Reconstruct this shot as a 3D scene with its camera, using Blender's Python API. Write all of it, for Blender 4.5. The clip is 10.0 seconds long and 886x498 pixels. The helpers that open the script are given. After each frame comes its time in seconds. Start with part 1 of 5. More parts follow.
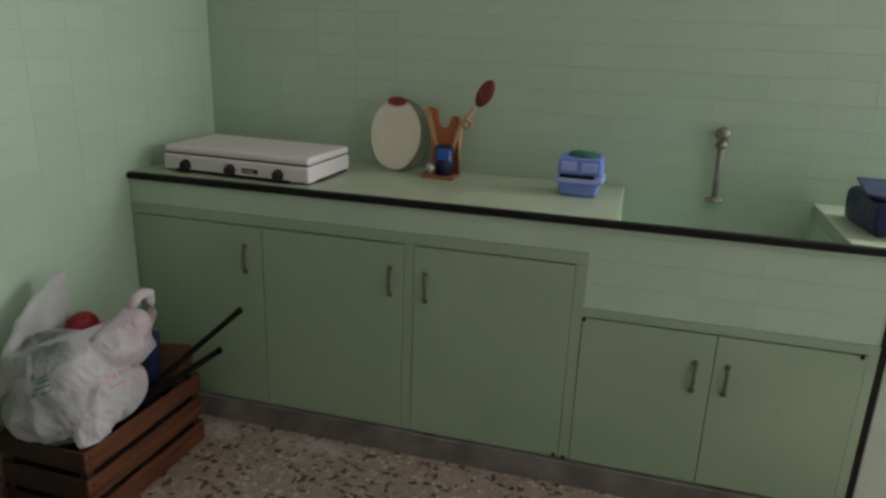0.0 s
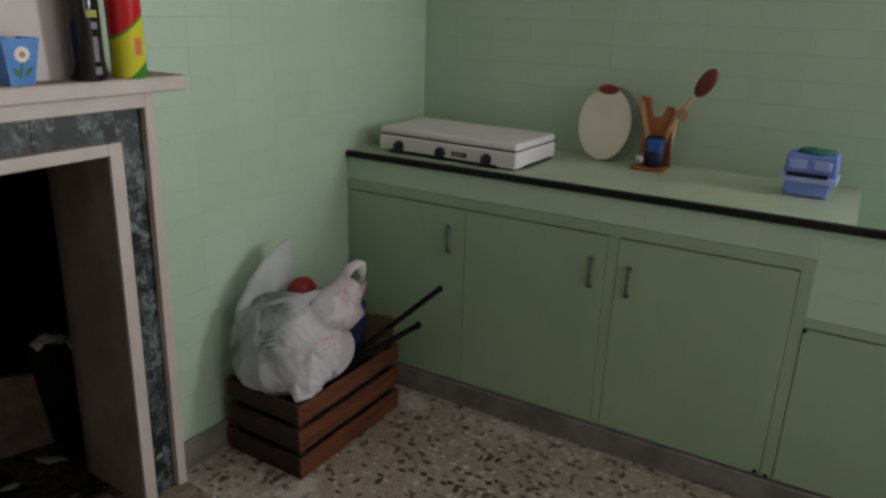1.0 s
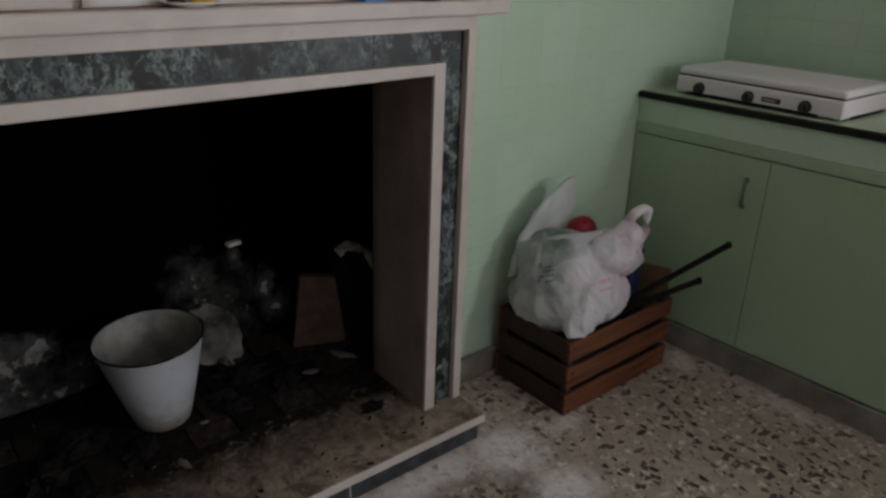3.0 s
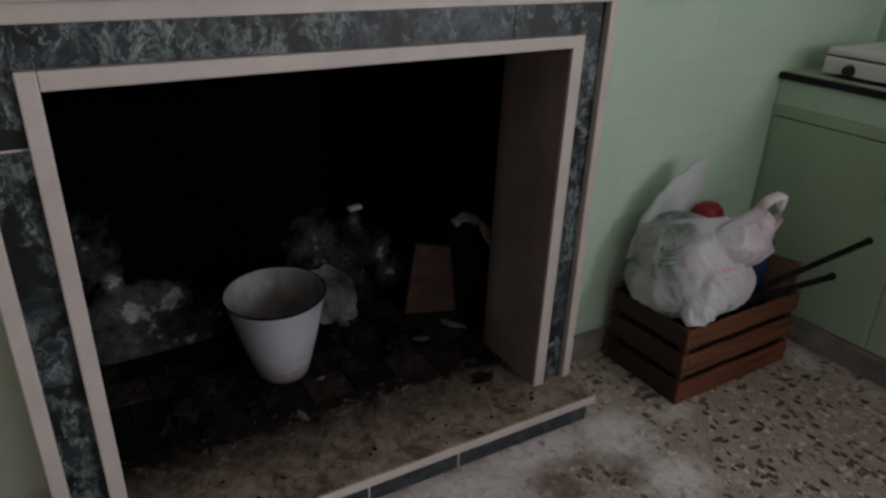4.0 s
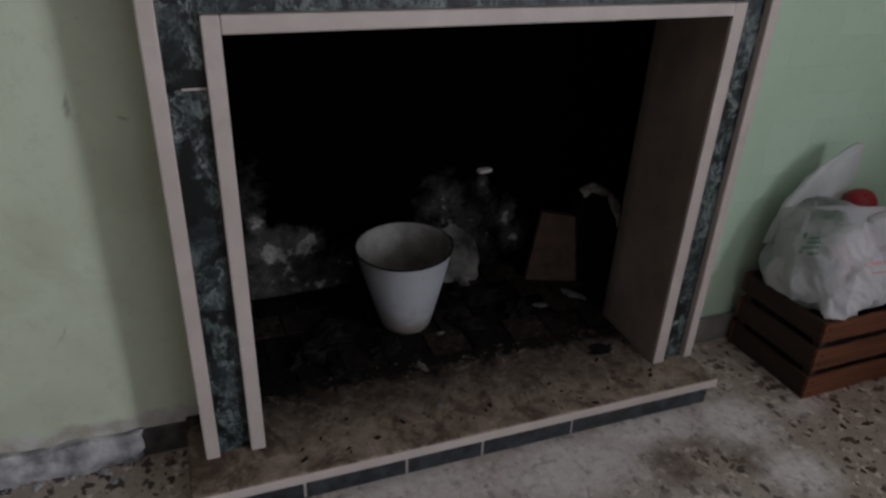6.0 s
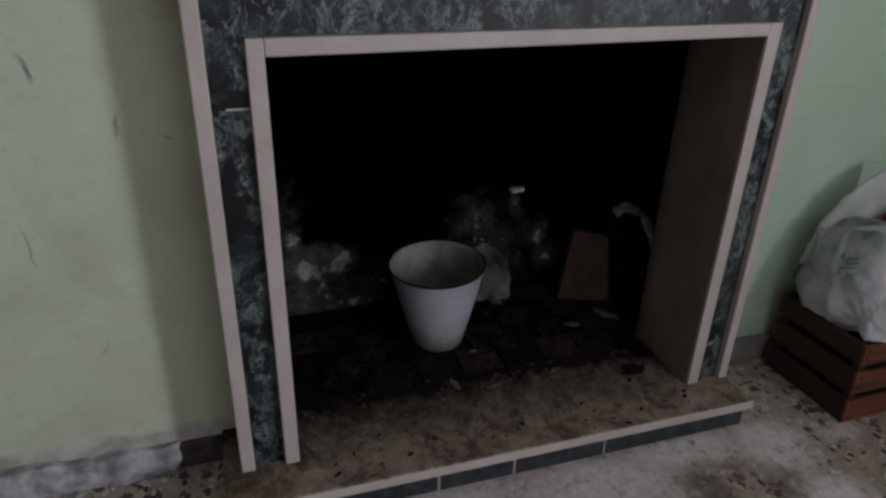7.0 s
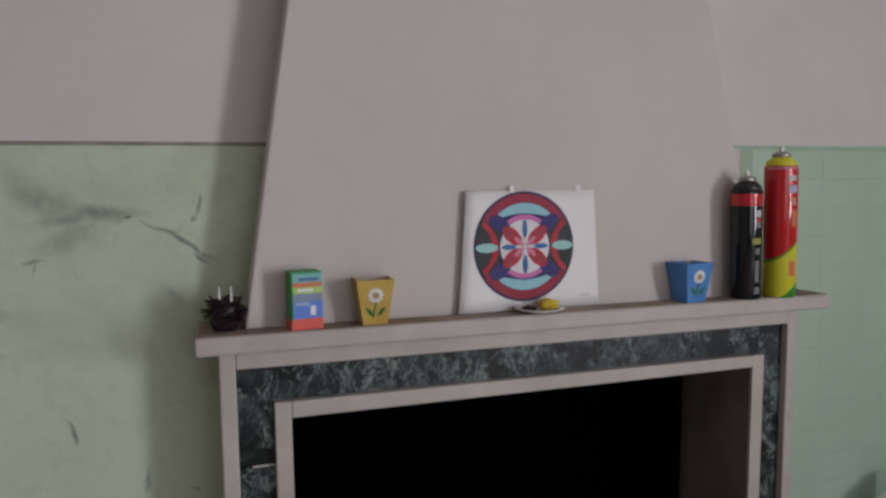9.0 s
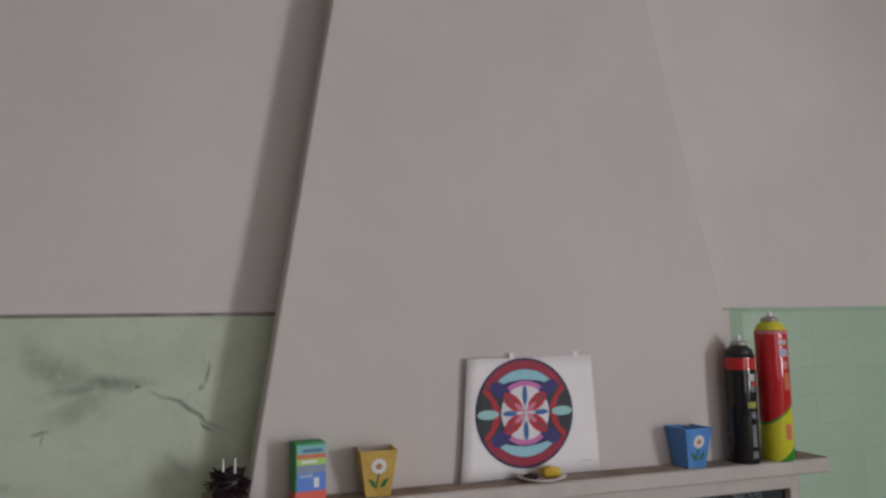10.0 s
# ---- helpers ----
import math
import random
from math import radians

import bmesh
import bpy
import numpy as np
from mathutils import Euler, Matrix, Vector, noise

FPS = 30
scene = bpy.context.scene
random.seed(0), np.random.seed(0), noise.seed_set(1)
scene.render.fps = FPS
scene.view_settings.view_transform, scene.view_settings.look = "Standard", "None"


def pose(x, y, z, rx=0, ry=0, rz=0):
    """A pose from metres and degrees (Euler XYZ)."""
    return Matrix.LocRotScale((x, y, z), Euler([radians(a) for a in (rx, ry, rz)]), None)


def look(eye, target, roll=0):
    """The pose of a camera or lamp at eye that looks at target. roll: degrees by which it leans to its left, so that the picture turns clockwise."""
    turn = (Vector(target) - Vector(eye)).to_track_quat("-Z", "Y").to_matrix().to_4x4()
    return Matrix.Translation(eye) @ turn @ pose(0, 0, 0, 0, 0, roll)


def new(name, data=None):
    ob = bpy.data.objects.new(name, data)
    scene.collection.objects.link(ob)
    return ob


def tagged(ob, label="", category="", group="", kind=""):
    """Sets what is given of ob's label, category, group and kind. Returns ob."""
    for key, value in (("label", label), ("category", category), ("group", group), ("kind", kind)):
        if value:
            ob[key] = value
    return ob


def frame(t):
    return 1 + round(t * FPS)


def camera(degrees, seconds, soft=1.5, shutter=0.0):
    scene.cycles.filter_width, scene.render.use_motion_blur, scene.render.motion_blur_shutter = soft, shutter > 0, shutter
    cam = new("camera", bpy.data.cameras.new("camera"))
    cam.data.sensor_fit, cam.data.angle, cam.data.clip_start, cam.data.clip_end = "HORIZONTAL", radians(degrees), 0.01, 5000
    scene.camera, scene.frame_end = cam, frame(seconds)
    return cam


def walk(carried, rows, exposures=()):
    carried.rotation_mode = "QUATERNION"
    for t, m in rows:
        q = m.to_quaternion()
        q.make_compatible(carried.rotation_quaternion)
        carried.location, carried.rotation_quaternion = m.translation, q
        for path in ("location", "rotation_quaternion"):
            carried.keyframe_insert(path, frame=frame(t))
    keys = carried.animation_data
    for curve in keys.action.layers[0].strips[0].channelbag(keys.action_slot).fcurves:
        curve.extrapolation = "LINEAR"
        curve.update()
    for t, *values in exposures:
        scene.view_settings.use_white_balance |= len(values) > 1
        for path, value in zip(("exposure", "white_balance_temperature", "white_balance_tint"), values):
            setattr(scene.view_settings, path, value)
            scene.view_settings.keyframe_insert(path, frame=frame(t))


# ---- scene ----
from mathutils.bvhtree import BVHTree

cam = camera(64.2, 10.0, soft=2.7)
PATH = [
    (0, (1.694, 0.193, 1.358), (1.118, 2.010, 0.752), 2.06),
    (0.5, (1.645, 0.177, 1.349), (0.851, 1.905, 0.728), 1.99),
    (1, (1.613, 0.153, 1.349), (0.605, 1.754, 0.699), 1.68),
    (1.5, (1.586, 0.121, 1.341), (0.438, 1.613, 0.664), 1.75),
    (2, (1.552, 0.094, 1.320), (0.285, 1.479, 0.631), 1.70),
    (2.5, (1.513, 0.076, 1.297), (0.151, 1.343, 0.561), 1.30),
    (4, (1.438, -0.016, 1.273), (-0.124, 0.901, 0.425), 1.60),
    (4.5, (1.423, -0.045, 1.269), (-0.170, 0.785, 0.391), 1.75),
    (5, (1.432, -0.067, 1.256), (-0.193, 0.683, 0.362), 1.65),
    (5.5, (1.433, -0.080, 1.252), (-0.205, 0.596, 0.325), 1.79),
    (7, (1.453, -0.102, 1.254), (-0.254, 0.465, 0.380), 1.35),
    (7.5, (1.437, -0.118, 1.294), (-0.320, 0.463, 0.535), 0.94),
    (8, (1.452, -0.120, 1.340), (-0.376, 0.455, 0.767), 0.36),
    (8.3, (1.478, -0.105, 1.379), (-0.384, 0.454, 0.910), -0.10),
    (8.5, (1.489, -0.117, 1.391), (-0.389, 0.467, 1.026), -0.14),
    (9, (1.522, -0.115, 1.434), (-0.386, 0.467, 1.279), -0.93),
    (9.5, (1.538, -0.139, 1.481), (-0.367, 0.469, 1.514), -0.63),
    (10, (1.575, -0.145, 1.508), (-0.321, 0.454, 1.728), -1.03),
]
walk(cam, [(t, look(eye, target, roll)) for t, eye, target, roll in PATH],
     [(0, -0.15, 6330, 10), (1, -0.26, 6280, 10), (2.5, -0.40, 6200, 11), (5, -0.56, 5980, 15), (7, -0.54, 5880, 15), (8, -0.54, 5930, 12), (9, -0.41, 6000, 13), (10, -0.44, 6050, 13)])

# ---- light ----
world = bpy.data.worlds.new("world")
scene.world = world
world.use_nodes = True
wn = world.node_tree.nodes
sky = wn.new("ShaderNodeTexSky")
sky.sky_type, sky.sun_disc = "NISHITA", False
sky.sun_elevation, sky.sun_rotation = radians(35), radians(100)
wn["Background"].inputs["Strength"].default_value = 0.06
world.node_tree.links.new(sky.outputs[0], wn["Background"].inputs["Color"])

# daylight comes by a glazed door in the counter's wall, beyond its end; a faint fill lamp is added in an unseen east
# opening
RUN = pose(0, 2.062, 0, 0, 0, 2.4)          # along the kitchen counter: x along it, y into it
BACK = 0.486                                # the tiled wall, behind the counter's front
NU0, NU1, NZ0, NZ1 = 2.86, 3.62, 0.06, 2.12
WX, WY0, WY1, WZ0, WZ1 = 3.75, 0.20, 1.40, 0.60, 2.1
day = bpy.data.lights.new("daylight", "AREA")
day.shape, day.size, day.size_y, day.energy, day.color = "RECTANGLE", 0.66, NZ1 - NZ0 - 0.14, 122.0, (1.0, 0.985, 0.98)
new("daylight", day).matrix_world = RUN @ pose((NU0 + NU1) / 2, BACK + 0.03, (NZ0 + NZ1) / 2, 0, 0, -14) @ pose(0, 0, 0, -84, 0, 0)
faint = bpy.data.lights.new("fill_east", "AREA")
faint.shape, faint.size, faint.size_y, faint.energy, faint.color = "RECTANGLE", WY1 - WY0 - 0.08, WZ1 - WZ0 - 0.08, 8.5, (1.0, 0.985, 0.98)
new("fill_east", faint).matrix_world = pose(WX + 0.10, (WY0 + WY1) / 2, (WZ0 + WZ1) / 2, 0, 90, 0) @ pose(0, 0, 0, 0, 0, 90)


# ---- materials ----
class Nodes:
    """A small shorthand for node trees."""

    def __init__(self, name):
        self.m = bpy.data.materials.new(name)
        self.m.use_nodes = True
        self.t = self.m.node_tree
        self.b = self.t.nodes["Principled BSDF"]
        co = self.t.nodes.new("ShaderNodeTexCoord")
        self.co = co.outputs["Object"]

    def put(self, kind, **values):
        n = self.t.nodes.new(kind)
        for k, v in values.items():
            self.set(n.inputs[k.replace("_", " ")], v)
        return n

    def set(self, socket, v):
        if isinstance(v, bpy.types.NodeSocket):
            self.t.links.new(v, socket)
        elif isinstance(v, tuple) and len(v) == 3 and socket.type == "RGBA":
            socket.default_value = (*v, 1)
        else:
            socket.default_value = v

    def mapped(self, scale=(1, 1, 1), rot=(0, 0, 0), loc=(0, 0, 0), src=None):
        return self.put("ShaderNodeMapping", Vector=src or self.co, Scale=scale, Rotation=rot, Location=loc).outputs[0]

    def noise(self, scale, detail=4.0, rough=0.55, dist=0.0, vec=None):
        return self.put("ShaderNodeTexNoise", Vector=vec or self.co, Scale=scale, Detail=detail, Roughness=rough, Distortion=dist).outputs["Fac"]

    def ramp(self, fac, stops, ease="LINEAR"):
        n = self.put("ShaderNodeValToRGB", Fac=fac)
        n.color_ramp.interpolation = ease
        e = n.color_ramp.elements
        while len(e) < len(stops):
            e.new(0.5)
        for el, (p, c) in zip(e, stops):
            el.position = p
            el.color = (*c, 1) if isinstance(c, tuple) else (c, c, c, 1)
        return n.outputs["Color"]

    def mix(self, fac, a, b, how="MIX"):
        n = self.t.nodes.new("ShaderNodeMix")
        n.data_type, n.blend_type = "RGBA", how
        self.set(n.inputs[0], fac)
        self.set(n.inputs[6], a)
        self.set(n.inputs[7], b)
        return n.outputs[2]

    def math(self, how, a, b=0.0, clamp=False):
        n = self.t.nodes.new("ShaderNodeMath")
        n.operation, n.use_clamp = how, clamp
        self.set(n.inputs[0], a)
        self.set(n.inputs[1], b)
        return n.outputs[0]

    def bump(self, height, strength, dist=0.002):
        self.set(self.b.inputs["Normal"], self.put("ShaderNodeBump", Height=height, Strength=strength, Distance=dist).outputs[0])

    def done(self, colour=None, rough=None, metal=None, spec=None):
        for k, v in (("Base Color", colour), ("Roughness", rough), ("Metallic", metal), ("Specular IOR Level", spec)):
            if v is not None:
                self.set(self.b.inputs[k], v)
        return self.m


def rnd(n):
    return n.t.nodes.new("ShaderNodeObjectInfo").outputs["Random"]


def plain(name, a, b, scale=20.0, rough=0.5, bump=0.1, metal=0.0, fine=180.0, spec=None, vary=0.0):
    """A surface with mottling from colour a to b and a fine relief."""
    n = Nodes(name)
    c = n.mix(n.ramp(n.noise(scale, 5), [(0.35, 0.0), (0.68, 1.0)]), a, b)
    if vary:
        c = n.mix(vary, c, n.ramp(rnd(n), [(0.0, 0.25), (1.0, 1.0)]), "MULTIPLY")
    n.bump(n.noise(fine, 3), bump)
    r = n.ramp(n.noise(scale * 1.7, 3), [(0.3, max(rough - 0.08, 0.02)), (0.7, min(rough + 0.1, 1.0))])
    return n.done(c, r, metal, spec)


def plaster_material(name="plaster", tint=(1.0, 1.0, 1.0)):
    """Off-white distemper with soft clouding and brush relief."""
    n = Nodes(name)
    c = n.ramp(n.noise(1.3, 6, 0.6), [(0.3, (0.60, 0.555, 0.535)), (0.7, (0.68, 0.63, 0.605))])
    c = n.mix(n.ramp(n.noise(9, 5, 0.65), [(0.55, 0.0), (0.8, 0.25)]), c, (0.53, 0.485, 0.46))
    c = n.mix(1.0, c, tint, "MULTIPLY")
    n.bump(n.noise(55, 6, 0.6), 0.25, 0.003)
    return n.done(c, 0.85)


# scuffs on the painted dado: centre y, z, half length, half width, slope in degrees, strength
SCUFFS = [(-0.45, 1.435, 0.12, 0.045, -38, 0.5), (-0.37, 1.398, 0.14, 0.026, 4, 0.65), (-0.40, 1.365, 0.10, 0.03, 20, 0.35), (-0.30, 1.396, 0.022, 0.007, 0, 0.95), (-0.20, 1.345, 0.11, 0.009, -32, 0.8),
          (-0.165, 1.31, 0.025, 0.009, -38, 0.95), (-0.172, 1.42, 0.035, 0.006, 75, 0.75), (-0.185, 1.392, 0.012, 0.010, 40, 0.7), (-0.47, 1.326, 0.035, 0.009, 8, 0.65), (-0.465, 1.31, 0.022, 0.005, 65, 0.6),
          (-0.425, 0.97, 0.04, 0.007, -65, 0.8), (-0.29, 0.86, 0.035, 0.005, 85, 0.6), (-0.21, 0.83, 0.02, 0.006, -30, 0.6), (-0.49, 0.62, 0.06, 0.004, -80, 0.55), (-0.23, 1.235, 0.05, 0.016, -50, 0.35), (-0.55, 1.22, 0.05, 0.02, -10, 0.4), (-0.40, 0.36, 0.03, 0.004, 60, 0.4)]


def dado_material():
    """Worn green oil paint with dark scuffs and rubbed patches."""
    n = Nodes("green_dado_paint")
    c = n.ramp(n.noise(2.0, 5), [(0.3, (0.505, 0.585, 0.435)), (0.7, (0.585, 0.665, 0.51))])
    c = n.mix(n.ramp(n.noise(3.1, 4, 0.6, 0.7), [(0.50, 0.0), (0.70, 0.5)]), c, (0.38, 0.405, 0.285))
    c = n.mix(n.ramp(n.noise(1.7, 7, 0.7, 0.4, n.mapped(loc=(4, 9, 2))), [(0.45, 0.0), (0.66, 0.45)]), c, (0.46, 0.47, 0.36))
    c = n.mix(n.ramp(n.noise(21, 6, 0.75), [(0.52, 0.0), (0.70, 0.35)]), c, (0.36, 0.40, 0.30))
    warp = n.put("ShaderNodeTexNoise", Vector=n.co, Scale=9.0, Detail=4.0).outputs["Color"]
    vec = n.mix(0.075, n.co, warp, "ADD")
    total = None
    for y, z, half, wide, slope, dark in SCUFFS:
        m = n.put("ShaderNodeMapping", Vector=vec)
        m.vector_type = "TEXTURE"
        m.inputs["Location"].default_value = (0.0375, y + 0.0375, z + 0.0375)
        m.inputs["Rotation"].default_value = (radians(slope), 0, 0)
        m.inputs["Scale"].default_value = (1, half, wide)
        far = n.put("ShaderNodeVectorMath", Vector=m.outputs[0])
        far.operation = "LENGTH"
        one = n.ramp(far.outputs["Value"], [(0.15, dark), (1.0, 0.0)], "EASE")
        total = one if total is None else n.math("MAXIMUM", total, one)
    total = n.math("MULTIPLY", total, n.ramp(n.noise(35, 4, 0.7), [(0.3, 0.45), (0.6, 1.0)]))
    c = n.mix(total, c, (0.105, 0.115, 0.105))
    chips = n.ramp(n.noise(14, 3, 0.7, 0.4), [(0.72, 0.0), (0.76, 0.4)])
    c = n.mix(chips, c, (0.24, 0.26, 0.22))
    # bare plaster along the crumbling foot
    z = n.put("ShaderNodeSeparateXYZ", Vector=n.co).outputs[2]
    foot = n.math("ADD", n.ramp(z, [(0.07, 0.75), (0.20, 0.0)]), n.math("MULTIPLY", n.noise(9, 5, 0.7), 0.6))
    c = n.mix(n.ramp(foot, [(0.70, 0.0), (0.80, 0.85)]), c, n.ramp(n.noise(13, 6, 0.7), [(0.4, (0.33, 0.30, 0.25)), (0.6, (0.52, 0.53, 0.51))]))
    n.bump(n.noise(40, 6, 0.6), 0.25, 0.003)
    return n.done(c, n.ramp(n.noise(6, 3), [(0.3, 0.42), (0.7, 0.62)]))


def tile_material():
    """Glazed pale-green wall tile, each a shade of its own."""
    n = Nodes("green_tile_glaze")
    c = n.ramp(rnd(n), [(0.0, (0.425, 0.565, 0.425)), (0.5, (0.437, 0.575, 0.437)), (1.0, (0.450, 0.585, 0.450))])
    c = n.mix(n.ramp(n.noise(7, 5), [(0.4, 0.0), (0.75, 0.3)]), c, (0.37, 0.50, 0.365))
    n.bump(n.noise(22, 2), 0.08, 0.003)
    return n.done(c, n.ramp(n.noise(25, 3), [(0.3, 0.26), (0.7, 0.40)]), spec=0.4)


def cabinet_material():
    """Brushed green gloss paint, dulled and a little grimy."""
    n = Nodes("green_cabinet_paint")
    c = n.ramp(n.noise(3.0, 5), [(0.3, (0.27, 0.375, 0.245)), (0.7, (0.315, 0.425, 0.285))])
    c = n.mix(n.ramp(n.noise(18, 5, 0.7, vec=n.mapped((1, 1, 0.3))), [(0.55, 0.0), (0.8, 0.4)]), c, (0.20, 0.275, 0.17))
    n.bump(n.noise(130, 3, vec=n.mapped((1, 1, 0.12))), 0.18, 0.0015)
    return n.done(c, n.ramp(n.noise(8, 3), [(0.3, 0.38), (0.7, 0.55)]))


# pale dust and brown stains on the floor: x, y, half sizes, strength
DUST = [(0.35, 1.19, 0.15, 0.17, 1.0), (0.55, 1.21, 0.13, 0.13, 1.0), (0.36, 0.68, 0.16, 0.34, 0.95), (0.30, 0.95, 0.09, 0.26, 0.95), (0.33, 0.28, 0.14, 0.40, 0.8),
        (0.62, 0.85, 0.20, 0.30, 0.4), (0.35, 1.99, 0.13, 0.07, 0.5), (0.68, 2.01, 0.24, 0.06, 0.4), (0.36, 1.42, 0.07, 0.10, 0.6)]
STAINS = [(0.44, 0.93, 0.10, 0.09, 0.85), (0.47, 1.12, 0.09, 0.07, 0.75), (0.40, 1.03, 0.05, 0.06, 0.6)]


def terrazzo_material():
    """Cream terrazzo with dark and reddish chips, and pale plaster dust."""
    n = Nodes("terrazzo")
    base = n.ramp(n.noise(24, 5, 0.7), [(0.3, (0.27, 0.225, 0.182)), (0.7, (0.41, 0.352, 0.292))])

    def chips(scale, stretch, turn, limit, share, seed):
        vec = n.mapped((1, stretch, 1), (0, 0, turn), (seed, seed * 0.7, 0))
        wob = n.put("ShaderNodeTexNoise", Vector=vec, Scale=scale * 1.5, Detail=2.0).outputs["Color"]
        vec2 = n.mix(0.035, vec, wob, "ADD")
        cell = n.put("ShaderNodeTexVoronoi", Vector=vec2, Scale=scale, Randomness=1.0)
        pick = n.put("ShaderNodeSeparateColor", Color=cell.outputs["Color"])
        inside = n.math("LESS_THAN", cell.outputs["Distance"], limit)
        chosen = n.math("LESS_THAN", pick.outputs[0], share)
        return n.math("MULTIPLY", inside, chosen), pick.outputs[1]

    m, tone = chips(46, 0.9, 0.3, 0.42, 0.42, 2.0)
    c = n.mix(m, base, n.ramp(tone, [(0.0, (0.42, 0.37, 0.31)), (1.0, (0.58, 0.53, 0.47))]))
    m, tone = chips(31, 1.7, 0.5, 0.42, 0.28, 5.0)
    c = n.mix(m, c, n.ramp(tone, [(0.0, (0.032, 0.024, 0.020)), (0.6, (0.065, 0.047, 0.038)), (1.0, (0.15, 0.10, 0.078))]))
    m, tone = chips(36, 0.65, -0.4, 0.38, 0.25, 11.0)
    c = n.mix(m, c, n.ramp(tone, [(0.0, (0.042, 0.031, 0.025)), (1.0, (0.15, 0.10, 0.075))]))
    m, tone = chips(78, 1.4, 1.0, 0.36, 0.24, 17.0)
    c = n.mix(m, c, (0.085, 0.06, 0.048))
    # trodden plaster dust in front of the hearth, and two damp brown stains in it
    warp = n.put("ShaderNodeTexNoise", Vector=n.co, Scale=11.0, Detail=6.0, Roughness=0.7).outputs["Color"]
    vec = n.mix(0.12, n.co, warp, "ADD")

    def spots(rows):
        total = None
        for x, y, hx, hy, strong in rows:
            m = n.put("ShaderNodeMapping", Vector=vec)
            m.vector_type = "TEXTURE"
            m.inputs["Location"].default_value = (x + 0.06, y + 0.06, 0.06)
            m.inputs["Scale"].default_value = (hx, hy, 1)
            far = n.put("ShaderNodeVectorMath", Vector=m.outputs[0])
            far.operation = "LENGTH"
            one = n.ramp(far.outputs["Value"], [(0.25, strong), (1.0, 0.0)], "EASE")
            total = one if total is None else n.math("MAXIMUM", total, one)
        return total

    dust = n.math("MULTIPLY", spots(DUST), n.ramp(n.noise(26, 7, 0.75, 0.4), [(0.32, 0.15), (0.50, 1.0)]))
    c = n.mix(dust, c, n.ramp(n.noise(40, 5, 0.7), [(0.3, (0.56, 0.53, 0.495)), (0.7, (0.76, 0.735, 0.70))]))
    c = n.mix(n.math("MULTIPLY", spots(STAINS), n.ramp(n.noise(19, 6, 0.7), [(0.35, 0.3), (0.55, 1.0)])), c, (0.105, 0.075, 0.055))
    n.bump(n.noise(90, 4), 0.1, 0.001)
    return n.done(c, n.ramp(n.noise(5, 4), [(0.3, 0.34), (0.7, 0.6)]))


def green_marble():
    """Dark serpentine marble: cloudy grey-green, black blots and pale wavy veins."""
    n = Nodes("green_marble")
    shift = n.put("ShaderNodeCombineXYZ", X=n.math("MULTIPLY", rnd(n), 3.0), Y=n.math("MULTIPLY", rnd(n), 2.0), Z=0.0).outputs[0]
    add = n.put("ShaderNodeVectorMath", Vector=n.co)
    n.t.links.new(shift, add.inputs[1])
    warp = n.put("ShaderNodeTexNoise", Vector=add.outputs[0], Scale=14.0, Detail=5.0, Roughness=0.65).outputs["Color"]
    v = n.mix(0.055, add.outputs[0], warp, "ADD")
    c = n.ramp(n.noise(19, 9, 0.74, 0.3, v), [(0.38, (0.004, 0.006, 0.007)), (0.50, (0.016, 0.024, 0.026)), (0.57, (0.046, 0.062, 0.064)), (0.65, (0.105, 0.136, 0.138)), (0.74, (0.20, 0.245, 0.245))])

    def veins(scale, width, turn, loc, top):
        line = n.math("ABSOLUTE", n.math("SUBTRACT", n.noise(scale, 4, 0.6, 0.5, n.mapped((1, 1.5, 0.75), (turn, 0, 0), loc, v)), 0.5))
        return n.ramp(line, [(0.0, top), (width, 0.0)])

    where = n.ramp(n.noise(7, 4, 0.6, 0.0, n.mapped(loc=(3, 1, 6), src=v)), [(0.40, 0.0), (0.56, 1.0)])
    c = n.mix(n.math("MULTIPLY", veins(13, 0.035, 0.35, (0, 0, 0), 0.62), where), c, (0.24, 0.295, 0.27))
    c = n.mix(n.math("MULTIPLY", veins(26, 0.045, -0.25, (5, 2, 1), 0.6), where), c, (0.17, 0.215, 0.20))
    c = n.mix(veins(6, 0.010, 0.8, (1, 8, 4), 0.6), c, (0.32, 0.37, 0.35))
    blot = n.ramp(n.noise(10, 6, 0.62, 0.6, n.mapped(loc=(0, 7, 3), src=v)), [(0.43, 1.0), (0.475, 0.0)])
    c = n.mix(blot, c, (0.004, 0.006, 0.006))
    spots = n.ramp(n.noise(48, 3, 0.5, 0.0, n.mapped(loc=(2, 2, 9), src=v)), [(0.34, 0.9), (0.40, 0.0)])
    c = n.mix(spots, c, (0.006, 0.009, 0.010))
    n.bump(n.noise(40, 4), 0.05)
    return n.done(c, n.ramp(n.noise(30, 3), [(0.3, 0.30), (0.7, 0.50)]), spec=0.35)


def pale_marble():
    """Pinkish-white marble strips with faint grey stains."""
    n = Nodes("pale_marble")
    c = n.ramp(n.noise(6, 6, 0.65, 0.8), [(0.3, (0.415, 0.368, 0.332)), (0.7, (0.52, 0.47, 0.43))])
    c = n.mix(n.ramp(n.noise(28, 4, 0.7), [(0.62, 0.0), (0.78, 0.5)]), c, (0.36, 0.28, 0.24))
    n.bump(n.noise(70, 4), 0.1)
    return n.done(c, 0.45)


